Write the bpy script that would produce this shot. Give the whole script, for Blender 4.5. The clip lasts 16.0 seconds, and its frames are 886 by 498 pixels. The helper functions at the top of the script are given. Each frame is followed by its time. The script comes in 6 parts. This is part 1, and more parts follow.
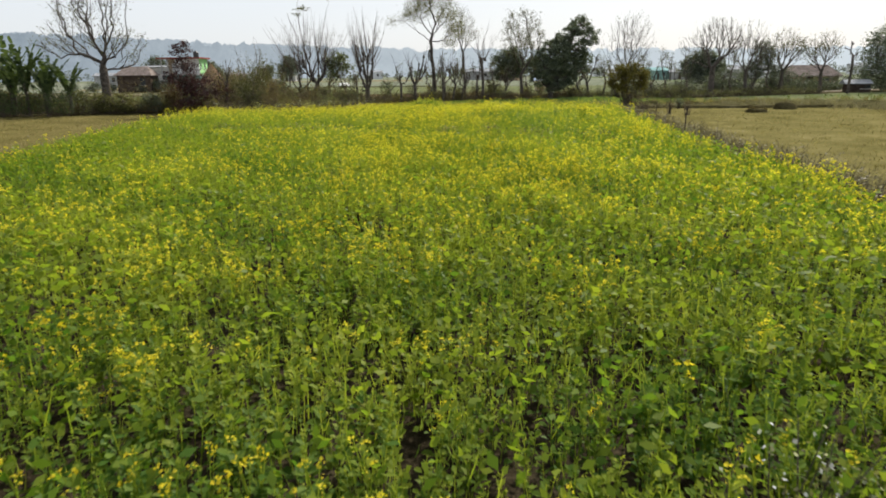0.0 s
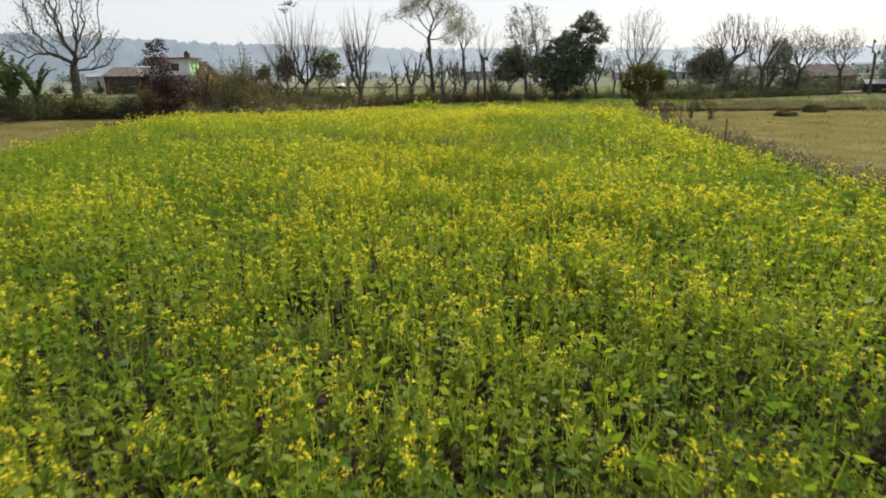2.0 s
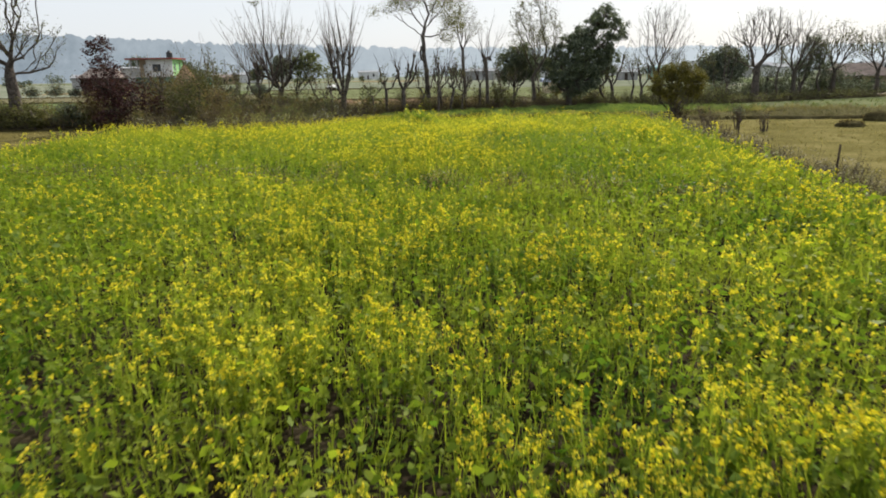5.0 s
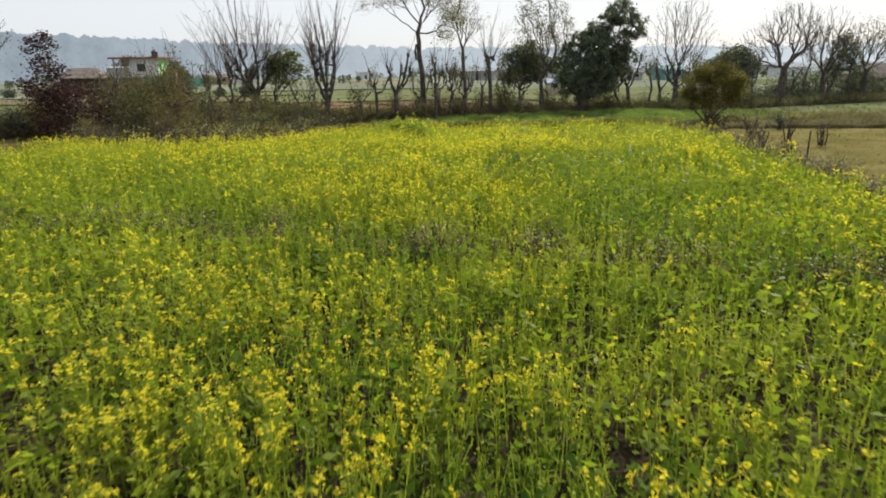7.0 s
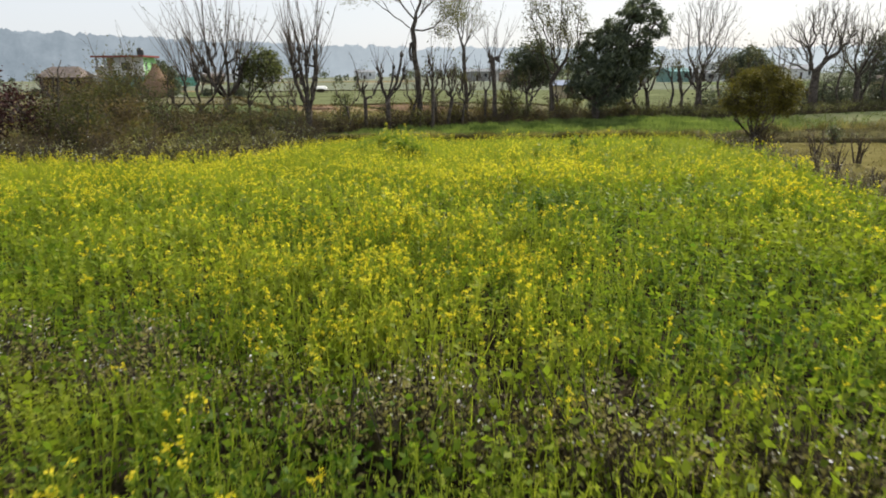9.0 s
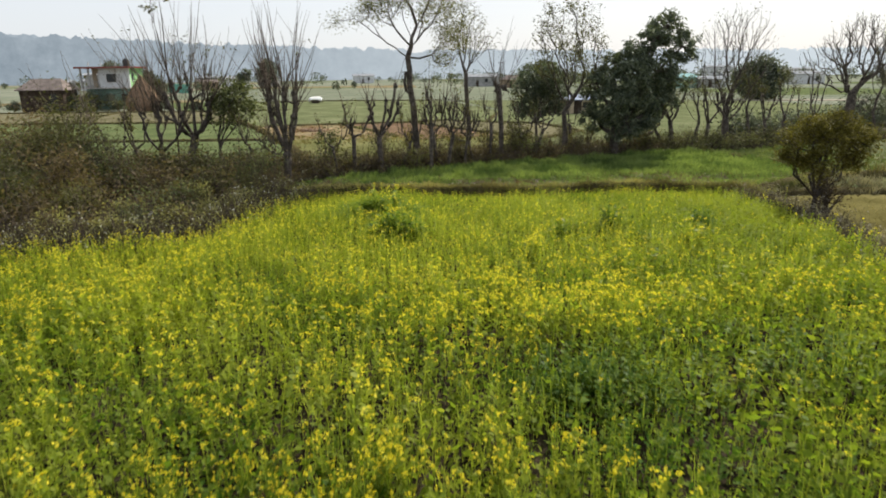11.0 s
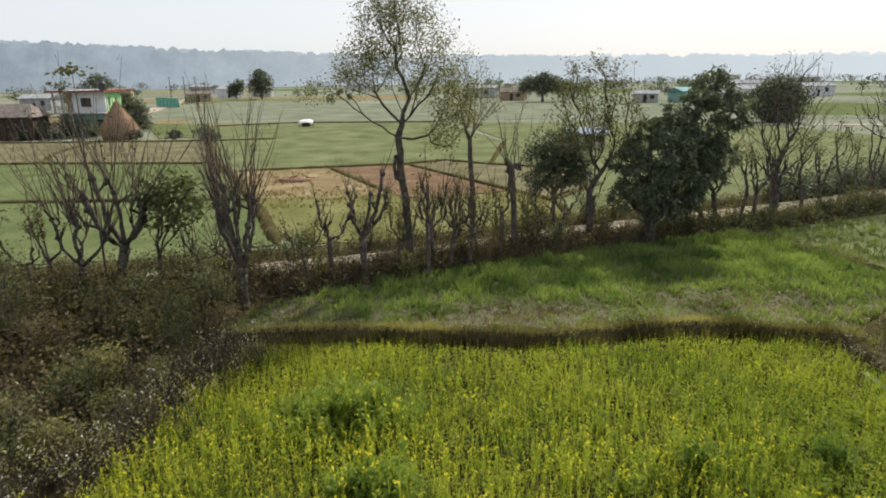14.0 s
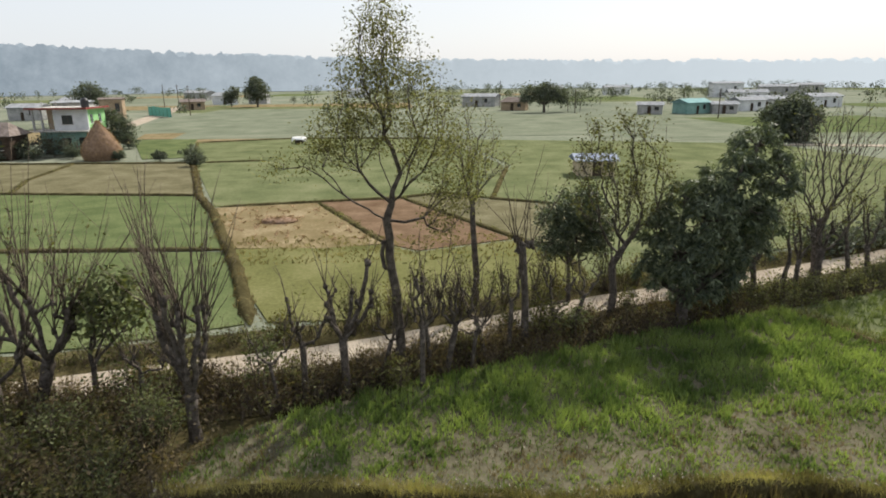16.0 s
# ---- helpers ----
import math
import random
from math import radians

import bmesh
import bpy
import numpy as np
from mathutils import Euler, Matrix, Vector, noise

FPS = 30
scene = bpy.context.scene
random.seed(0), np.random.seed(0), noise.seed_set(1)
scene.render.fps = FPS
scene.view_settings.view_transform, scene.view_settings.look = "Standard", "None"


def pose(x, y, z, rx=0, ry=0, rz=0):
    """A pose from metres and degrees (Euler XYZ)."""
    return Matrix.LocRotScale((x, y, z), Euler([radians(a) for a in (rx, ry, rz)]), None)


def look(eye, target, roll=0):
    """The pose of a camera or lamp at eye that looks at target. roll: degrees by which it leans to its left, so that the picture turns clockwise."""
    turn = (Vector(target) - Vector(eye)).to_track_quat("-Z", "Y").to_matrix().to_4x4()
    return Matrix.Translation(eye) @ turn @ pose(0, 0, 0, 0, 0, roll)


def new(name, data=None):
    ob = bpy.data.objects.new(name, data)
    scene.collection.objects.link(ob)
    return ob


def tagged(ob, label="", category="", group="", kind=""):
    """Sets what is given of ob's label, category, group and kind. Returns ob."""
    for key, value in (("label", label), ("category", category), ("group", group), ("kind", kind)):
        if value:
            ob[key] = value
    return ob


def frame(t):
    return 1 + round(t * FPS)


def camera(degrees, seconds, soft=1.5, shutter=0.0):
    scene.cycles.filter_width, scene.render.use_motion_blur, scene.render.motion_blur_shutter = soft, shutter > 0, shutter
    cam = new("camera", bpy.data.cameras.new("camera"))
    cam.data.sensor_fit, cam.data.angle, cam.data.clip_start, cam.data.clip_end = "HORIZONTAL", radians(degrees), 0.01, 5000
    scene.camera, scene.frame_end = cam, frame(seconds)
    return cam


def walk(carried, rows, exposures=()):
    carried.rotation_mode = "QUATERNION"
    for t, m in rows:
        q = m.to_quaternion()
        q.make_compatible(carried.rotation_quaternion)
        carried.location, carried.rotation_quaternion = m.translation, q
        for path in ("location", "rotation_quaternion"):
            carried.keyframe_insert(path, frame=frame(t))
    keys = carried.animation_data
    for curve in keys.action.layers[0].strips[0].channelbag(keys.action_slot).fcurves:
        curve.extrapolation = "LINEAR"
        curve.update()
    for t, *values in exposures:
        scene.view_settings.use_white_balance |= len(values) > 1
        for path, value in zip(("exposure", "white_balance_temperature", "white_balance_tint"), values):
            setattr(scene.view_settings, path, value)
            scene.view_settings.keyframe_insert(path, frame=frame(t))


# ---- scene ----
cam = camera(72.0, 16.0, soft=1.85, shutter=0.3)
PATH = [
    (0, (-0.427, 4.514, 2.873), (-0.388, 6.435, 2.317), -0.7),
    (0.5, (-0.395, 5.339, 2.896), (-0.358, 7.259, 2.337), -0.9),
    (1, (-0.37, 6.305, 2.881), (-0.332, 8.226, 2.326), -0.8),
    (1.5, (-0.335, 7.359, 2.895), (-0.295, 9.279, 2.338), -0.7),
    (2, (-0.296, 8.413, 2.892), (-0.256, 10.334, 2.336), -0.8),
    (2.5, (-0.246, 9.452, 2.879), (-0.207, 11.374, 2.327), -0.8),
    (3, (-0.196, 10.547, 2.912), (-0.157, 12.468, 2.356), -0.9),
    (3.5, (-0.143, 11.654, 2.916), (-0.101, 13.575, 2.363), -0.9),
    (4, (-0.07, 12.757, 2.975), (-0.03, 14.678, 2.417), -1.0),
    (6.5, (0.235, 18.96, 3.15), (0.278, 20.88, 2.592), -0.9),
    (7, (0.293, 20.209, 3.175), (0.337, 22.129, 2.616), -0.9),
    (7.5, (0.352, 21.445, 3.184), (0.396, 23.366, 2.627), -0.8),
    (8, (0.413, 22.658, 3.224), (0.459, 24.577, 2.666), -0.8),
    (8.5, (0.489, 23.833, 3.264), (0.53, 25.752, 2.703), -0.9),
    (9, (0.519, 25.051, 3.304), (0.566, 26.97, 2.745), -0.6),
    (9.5, (0.578, 26.256, 3.563), (0.623, 28.174, 3.001), -0.7),
    (10, (0.638, 27.466, 3.937), (0.683, 29.385, 3.376), -0.7),
    (12.5, (0.686, 33.456, 6.263), (0.737, 35.377, 5.708), -0.8),
    (13, (0.743, 34.648, 6.763), (0.794, 36.569, 6.208), -0.8),
    (13.5, (0.8, 35.833, 7.281), (0.851, 37.754, 6.726), -0.8),
    (14, (0.842, 36.993, 7.786), (0.895, 38.914, 7.233), -0.8),
    (14.5, (0.898, 38.148, 8.324), (0.952, 40.069, 7.77), -0.8),
    (15, (0.962, 39.314, 8.828), (1.016, 41.235, 8.276), -0.8),
    (15.5, (1.033, 40.483, 9.374), (1.087, 42.405, 8.821), -0.8),
    (16, (1.044, 41.75, 9.796), (1.101, 43.673, 9.248), -0.6),
]
walk(cam, [(t, look(eye, target, roll)) for t, eye, target, roll in PATH])

# ---- world, sun ----
SUN_AZ, SUN_EL = radians(33), radians(41)      # clockwise from +y, above the horizon
world = bpy.data.worlds.new("hazy_sky")
scene.world = world
world.use_nodes = True
wn = world.node_tree.nodes
sky = wn.new("ShaderNodeTexSky")
sky.sky_type = "NISHITA"
sky.sun_disc = False
sky.sun_elevation, sky.sun_rotation = SUN_EL, SUN_AZ
sky.air_density, sky.dust_density, sky.ozone_density = 1.0, 2.0, 1.0
haze = wn.new("ShaderNodeMix")                  # winter haze: the sky is milky white down to the horizon
haze.data_type = "RGBA"
haze.inputs[0].default_value = 0.8
haze.inputs[7].default_value = (6.0, 6.25, 6.6, 1)
world.node_tree.links.new(sky.outputs[0], haze.inputs[6])
wn["Background"].inputs["Strength"].default_value = 0.102
world.node_tree.links.new(haze.outputs[2], wn["Background"].inputs["Color"])

sun = new("sun", bpy.data.lights.new("sun", "SUN"))
sun.data.energy, sun.data.angle, sun.data.color = 4.75, radians(2.0), (1.0, 0.93, 0.82)
sun.matrix_world = look((0, 0, 0), (-math.sin(SUN_AZ) * math.cos(SUN_EL), -math.cos(SUN_AZ) * math.cos(SUN_EL), -math.sin(SUN_EL)))
scene.view_settings.exposure = 0.5

rng = np.random.default_rng(7)


# ---- materials ----
def tree_of(name):
    m = bpy.data.materials.new(name)
    m.use_nodes = True
    nt = m.node_tree
    return m, nt, nt.nodes["Principled BSDF"], nt.nodes["Material Output"]


def ramp_node(nt, fac, stops):
    r = nt.nodes.new("ShaderNodeValToRGB")
    e = r.color_ramp.elements
    while len(e) < len(stops):
        e.new(0.5)
    for k, (p, c) in zip(e, stops):
        k.position, k.color = p, (*c, 1)
    nt.links.new(fac, r.inputs[0])
    return r.outputs[0]


def noise_node(nt, scale, detail=4, rough=0.6, space="Object"):
    co = nt.nodes.new("ShaderNodeTexCoord")
    n = nt.nodes.new("ShaderNodeTexNoise")
    n.inputs["Scale"].default_value, n.inputs["Detail"].default_value, n.inputs["Roughness"].default_value = scale, detail, rough
    nt.links.new(co.outputs[space], n.inputs["Vector"])
    return n.outputs["Fac"]


def mix_node(nt, a, b, fac, mode="MIX"):
    n = nt.nodes.new("ShaderNodeMix")
    n.data_type, n.blend_type = "RGBA", mode
    for sock, val in ((n.inputs[0], fac), (n.inputs[6], a), (n.inputs[7], b)):
        if isinstance(val, (int, float)):
            sock.default_value = val
        elif isinstance(val, tuple):
            sock.default_value = (*val, 1)
        else:
            nt.links.new(val, sock)
    return n.outputs[2]


def leaf_material(name, dark, light, glow=0.45, rough=0.65, spec=0.12):
    """Foliage: colour varies from plant to plant and from leaf to leaf; light passes through."""
    m, nt, p, out = tree_of(name)
    at = nt.nodes.new("ShaderNodeAttribute")
    at.attribute_name = "tint"
    c = ramp_node(nt, at.outputs["Fac"], [(0.0, dark), (1.0, light)])
    p.inputs["Roughness"].default_value = rough
    p.inputs["Specular IOR Level"].default_value = spec
    nt.links.new(c, p.inputs["Base Color"])
    tr = nt.nodes.new("ShaderNodeBsdfTranslucent")
    nt.links.new(mix_node(nt, c, (0.95, 1.0, 0.45), 1.0, "MULTIPLY"), tr.inputs["Color"])
    mx = nt.nodes.new("ShaderNodeMixShader")
    mx.inputs[0].default_value = glow
    nt.links.new(p.outputs[0], mx.inputs[1])
    nt.links.new(tr.outputs[0], mx.inputs[2])
    nt.links.new(mx.outputs[0], out.inputs["Surface"])
    return m


def plain_material(name, stops, scale=6.0, fine=60.0, rough=0.85, bump=0.3, metal=0.0, dist=0.02):
    """Two scales of noise through a colour ramp, with relief."""
    m, nt, p, out = tree_of(name)
    a, b = noise_node(nt, scale), noise_node(nt, fine, 3)
    f = nt.nodes.new("ShaderNodeMath")
    f.operation = "MULTIPLY_ADD"
    nt.links.new(b, f.inputs[0])
    f.inputs[1].default_value = 0.95
    g = nt.nodes.new("ShaderNodeMath")
    g.operation = "MULTIPLY_ADD"
    nt.links.new(a, g.inputs[0])
    g.inputs[1].default_value, g.inputs[2].default_value = 1.3, -0.62
    nt.links.new(g.outputs[0], f.inputs[2])
    nt.links.new(ramp_node(nt, f.outputs[0], stops), p.inputs["Base Color"])
    p.inputs["Roughness"].default_value, p.inputs["Metallic"].default_value = rough, metal
    p.inputs["Specular IOR Level"].default_value = 0.0 if rough > 0.7 else 0.4
    bp = nt.nodes.new("ShaderNodeBump")
    bp.inputs["Strength"].default_value, bp.inputs["Distance"].default_value = bump, dist
    nt.links.new(f.outputs[0], bp.inputs["Height"])
    nt.links.new(bp.outputs[0], p.inputs["Normal"])
    return m


def ramp3(a, b, c):
    return [(0.2, a), (0.5, b), (0.8, c)]


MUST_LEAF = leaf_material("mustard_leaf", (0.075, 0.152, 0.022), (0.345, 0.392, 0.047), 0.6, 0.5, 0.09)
MUST_STEM = leaf_material("mustard_stem", (0.15, 0.215, 0.03), (0.37, 0.40, 0.065), 0.5, 0.6, 0.06)
MUST_FLOWER = leaf_material("mustard_flower", (0.57, 0.455, 0.022), (0.80, 0.69, 0.07), 0.5, 0.6, 0.06)
WHEAT = leaf_material("wheat_blade", (0.085, 0.132, 0.046), (0.25, 0.318, 0.112), 0.5)
DRY_GRASS = leaf_material("dry_grass", (0.10, 0.085, 0.035), (0.34, 0.29, 0.15), 0.35, 0.8, 0.1)
WEED_LEAF = leaf_material("weed_leaf", (0.06, 0.065, 0.032), (0.235, 0.23, 0.11), 0.42)
SCRUB_LEAF = leaf_material("scrub_leaf", (0.05, 0.036, 0.021), (0.215, 0.163, 0.095), 0.42)
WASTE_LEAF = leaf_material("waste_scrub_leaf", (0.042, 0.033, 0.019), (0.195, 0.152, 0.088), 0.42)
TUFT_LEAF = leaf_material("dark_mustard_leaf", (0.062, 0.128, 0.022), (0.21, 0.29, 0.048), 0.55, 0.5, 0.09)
LIGHT_WEED = leaf_material("light_weed", (0.12, 0.115, 0.055), (0.42, 0.40, 0.21), 0.6)
PALE_FLOWER = leaf_material("pale_weed_flower", (0.20, 0.18, 0.165), (0.42, 0.385, 0.36), 0.3)
WHITE_FLOWER = leaf_material("white_weed_flower", (0.42, 0.41, 0.40), (0.68, 0.67, 0.66), 0.3)
MANGO_LEAF = leaf_material("mango_leaf", (0.04, 0.056, 0.042), (0.175, 0.20, 0.125), 0.25, 0.58, 0.22)
OLIVE_LEAF = leaf_material("olive_leaf", (0.05, 0.052, 0.024), (0.175, 0.17, 0.072), 0.4)
TALL_LEAF = leaf_material("sparse_tree_leaf", (0.05, 0.054, 0.028), (0.195, 0.19, 0.088), 0.38)
AIRY_LEAF = leaf_material("airy_tree_leaf", (0.058, 0.06, 0.026), (0.23, 0.22, 0.088), 0.42)
BUSH_LEAF = leaf_material("yellowish_bush_leaf", (0.06, 0.055, 0.016), (0.19, 0.165, 0.045), 0.4)
SHRUB_LEAF = leaf_material("broad_shrub_leaf", (0.05, 0.064, 0.03), (0.205, 0.22, 0.105), 0.35)
PURPLE_LEAF = leaf_material("purple_leaf", (0.025, 0.014, 0.016), (0.09, 0.04, 0.045), 0.3)
BANANA_LEAF = leaf_material("banana_leaf", (0.035, 0.058, 0.028), (0.12, 0.16, 0.065), 0.35)
# distant foliage greyed and paled: haze put into the leaf colour
HAZED_LEAF = leaf_material("hazed_tree_leaf", (0.055, 0.068, 0.055), (0.155, 0.172, 0.13), 0.3)
STRAW = leaf_material("straw", (0.20, 0.125, 0.075), (0.42, 0.295, 0.19), 0.2, 0.85, 0.05)
BARK = plain_material("grey_brown_bark", ramp3((0.035, 0.030, 0.026), (0.085, 0.073, 0.063), (0.17, 0.148, 0.128)), 5, 45, 0.9, 0.8, dist=0.03)
PALE_BARK = plain_material("pale_bark", ramp3((0.03, 0.026, 0.022), (0.08, 0.07, 0.058), (0.17, 0.15, 0.125)), 5, 45, 0.9, 0.7, dist=0.03)
SHOOT = plain_material("shoot_bark", ramp3((0.04, 0.032, 0.025), (0.09, 0.073, 0.058), (0.16, 0.135, 0.11)), 8, 60, 0.85, 0.2)

SOIL = plain_material("field_soil", ramp3((0.014, 0.011, 0.007), (0.032, 0.026, 0.016), (0.06, 0.049, 0.031)), 1.2, 14, 0.95, 0.8, dist=0.05)
PLAIN = plain_material("open_plain", ramp3((0.115, 0.13, 0.098), (0.165, 0.18, 0.135), (0.215, 0.22, 0.17)), 0.03, 1.2, 0.95, 0.5, dist=0.05)
GREEN_FIELD = plain_material("green_wheat_field", ramp3((0.062, 0.081, 0.035), (0.092, 0.115, 0.05), (0.13, 0.15, 0.072)), 0.35, 7, 0.95, 0.6, dist=0.06)
PALE_FIELD = plain_material("pale_green_field", ramp3((0.075, 0.09, 0.042), (0.115, 0.13, 0.065), (0.165, 0.17, 0.095)), 0.25, 5, 0.95, 0.5, dist=0.05)
YELLOW_FIELD = plain_material("yellowish_grass_field", ramp3((0.085, 0.088, 0.034), (0.125, 0.127, 0.052), (0.17, 0.162, 0.078)), 0.25, 5, 0.95, 0.5, dist=0.05)
STUBBLE = plain_material("tan_stubble", ramp3((0.078, 0.07, 0.024), (0.122, 0.108, 0.04), (0.175, 0.152, 0.065)), 0.4, 7, 0.95, 0.5, dist=0.05)
DULL_FIELD = plain_material("dull_stubble_field", ramp3((0.085, 0.08, 0.045), (0.125, 0.115, 0.068), (0.17, 0.155, 0.10)), 0.4, 6, 0.95, 0.5, dist=0.05)
# far field colour made paler and greyer to carry the distance haze
HAZED_FIELD = plain_material("hazed_field", ramp3((0.10, 0.115, 0.08), (0.145, 0.16, 0.115), (0.19, 0.20, 0.15)), 0.15, 4, 0.95, 0.4, dist=0.05)
GREY_WEED = leaf_material("grey_weed", (0.09, 0.08, 0.055), (0.28, 0.25, 0.19), 0.35)
BANK_WEED = leaf_material("bank_weed", (0.098, 0.087, 0.042), (0.37, 0.33, 0.155), 0.45)
STRIP_GRASS = leaf_material("strip_grass", (0.075, 0.10, 0.045), (0.21, 0.25, 0.10), 0.4)
OLIVE_FIELD = plain_material("olive_stubble_field", ramp3((0.07, 0.06, 0.02), (0.105, 0.09, 0.032), (0.145, 0.122, 0.05)), 0.4, 7, 0.95, 0.5, dist=0.05)
TERRACE_SOIL = plain_material("terrace_soil", ramp3((0.06, 0.056, 0.036), (0.095, 0.088, 0.058), (0.135, 0.122, 0.085)), 0.5, 8, 0.95, 0.6, dist=0.05)
TAN_FIELD = plain_material("dry_tan_field", ramp3((0.12, 0.098, 0.05), (0.175, 0.14, 0.078), (0.27, 0.22, 0.14)), 0.4, 5, 0.95, 0.5, dist=0.05)
PINK_FIELD = plain_material("ploughed_field", ramp3((0.095, 0.062, 0.038), (0.135, 0.092, 0.06), (0.19, 0.135, 0.09)), 0.6, 8, 0.95, 0.7, dist=0.05)
ROAD_DIRT = plain_material("pale_dirt", ramp3((0.25, 0.21, 0.165), (0.32, 0.275, 0.22), (0.40, 0.355, 0.29)), 0.6, 9, 0.95, 0.6, dist=0.03)
BUND = plain_material("grassy_bund_earth", ramp3((0.03, 0.026, 0.012), (0.06, 0.052, 0.025), (0.11, 0.095, 0.048)), 0.8, 9, 0.95, 0.8, dist=0.05)


# ---- mesh helpers ----
def part(name, me, parent=None, label="", smooth=False):
    """A mesh, or a bmesh, linked as one object under a thing."""
    ob = new(name, me)
    if parent is not None:
        ob.parent = parent
    if label:
        tagged(ob, label)
    return ob


def quads_mesh(name, q, mats, idx=None, tint=None):
    """A mesh of loose quads: q is (n, 4, 3)."""
    q = np.asarray(q, dtype=np.float32)
    n = len(q)
    me = bpy.data.meshes.new(name)
    me.vertices.add(n * 4)
    me.vertices.foreach_set("co", q.reshape(-1))
    me.loops.add(n * 4)
    me.loops.foreach_set("vertex_index", np.arange(n * 4, dtype=np.int32))
    me.polygons.add(n)
    me.polygons.foreach_set("loop_start", np.arange(0, n * 4, 4, dtype=np.int32))
    for m in mats:
        me.materials.append(m)
    if idx is not None:
        me.polygons.foreach_set("material_index", np.asarray(idx, dtype=np.int32))
    at = me.attributes.new("tint", "FLOAT", "FACE")
    at.data.foreach_set("value", np.asarray(rng.random(n) if tint is None else tint, dtype=np.float32))
    me.update()
    return me


def py_mesh(name, verts, faces, mats, smooth=True, idx=None):
    me = bpy.data.meshes.new(name)
    me.from_pydata([tuple(v) for v in verts], [], faces)
    for m in mats:
        me.materials.append(m)
    if idx is not None:
        me.polygons.foreach_set("material_index", np.asarray(idx, dtype=np.int32))
    if smooth:
        me.polygons.foreach_set("use_smooth", np.ones(len(me.polygons), dtype=bool))
    at = me.attributes.new("tint", "FLOAT", "FACE")
    at.data.foreach_set("value", rng.random(len(me.polygons)).astype(np.float32))
    me.update()
    return me


def unit(v):
    return v / np.maximum(np.linalg.norm(v, axis=-1, keepdims=True), 1e-9)


def leaf_quads(c, size, aspect=0.45, droop=0.3, fold=0.25):
    """Folded diamond leaves at the points c, pointing every way, tips drooping."""
    c = np.asarray(c, dtype=float)
    n = len(c)
    d = rng.normal(size=(n, 3))
    d[:, 2] = d[:, 2] * 0.6 - droop
    d = unit(d)
    s = unit(np.cross(d, rng.normal(size=(n, 3))))
    up = np.cross(s, d)
    ln = (np.asarray(size) * rng.uniform(0.65, 1.3, n))[:, None]
    w = ln * aspect * 0.5
    mid = c + d * ln * 0.45
    return np.stack([c, mid + s * w + up * w * fold, c + d * ln, mid - s * w + up * w * fold], axis=1)


def blade_quads(base, height, width, lean=0.35):
    """Upright tapering blades."""
    n = len(base)
    a = rng.uniform(0, 2 * np.pi, n)
    s = np.stack([np.cos(a), np.sin(a), np.zeros(n)], 1)
    h = (np.asarray(height) * rng.uniform(0.6, 1.25, n))[:, None]
    tip = base + np.stack([rng.normal(0, lean, n), rng.normal(0, lean, n), np.ones(n)], 1) * h
    w = np.asarray(width).reshape(-1, 1) if np.ndim(width) else width
    return np.stack([base - s * w, base + s * w, tip + s * w * 0.25, tip - s * w * 0.25], axis=1)


def field_noise(x, y, scale, seed):
    """Smooth noise over the ground, about 0 to 1."""
    r = np.random.default_rng(seed)
    v = np.zeros_like(x, dtype=float)
    for k in range(7):
        a, f, ph = r.uniform(0, 2 * np.pi), r.uniform(0.5, 1.8) / scale, r.uniform(0, 6.28)
        v += np.sin((x * np.cos(a) + y * np.sin(a)) * f * 2 * np.pi + ph)
    return np.clip(0.5 + v / 7, 0, 1)


def inside(x, y, poly):
    hit = np.zeros(len(x), dtype=bool)
    for (x0, y0), (x1, y1) in zip(poly, poly[1:] + poly[:1]):
        if y0 != y1:
            hit ^= ((y0 > y) != (y1 > y)) & (x < (x1 - x0) * (y - y0) / (y1 - y0) + x0)
    return hit


def scatter(poly, density):
    xs, ys = [p[0] for p in poly], [p[1] for p in poly]
    n = int((max(xs) - min(xs)) * (max(ys) - min(ys)) * density)
    x, y = rng.uniform(min(xs), max(xs), n), rng.uniform(min(ys), max(ys), n)
    k = inside(x, y, poly)
    return x[k], y[k]


class Wood:
    """Tapered limbs gathered into one mesh."""

    def __init__(self):
        self.v, self.f = [], []

    def tube(self, pts, radii, sides=5):
        pts = [Vector(p) for p in pts]
        start = len(self.v)
        for i, p in enumerate(pts):
            d = (pts[min(i + 1, len(pts) - 1)] - pts[max(i - 1, 0)]).normalized()
            a = d.orthogonal().normalized()
            b = d.cross(a)
            for k in range(sides):
                t = 2 * math.pi * k / sides
                self.v.append(p + (a * math.cos(t) + b * math.sin(t)) * radii[i])
        for i in range(len(pts) - 1):
            for k in range(sides):
                q, r = start + i * sides, (k + 1) % sides
                self.f.append((q + k, q + r, q + sides + r, q + sides + k))
        self.f.append(tuple(start + (len(pts) - 1) * sides + k for k in range(sides)))

    def knob(self, c, r):
        """A lumpy pollard head."""
        start = len(self.v)
        rings, seg = 4, 6
        for i in range(rings + 1):
            th = math.pi * i / rings
            for k in range(seg):
                ph = 2 * math.pi * k / seg
                rr = r * rng.uniform(0.7, 1.25)
                self.v.append(Vector(c) + Vector((math.sin(th) * math.cos(ph), math.sin(th) * math.sin(ph), math.cos(th) * 1.25)) * rr)
        for i in range(rings):
            for k in range(seg):
                q, n = start + i * seg, (k + 1) % seg
                self.f.append((q + k, q + seg + k, q + seg + n, q + n))

    def mesh(self, name, mat):
        return py_mesh(name, self.v, self.f, [mat])


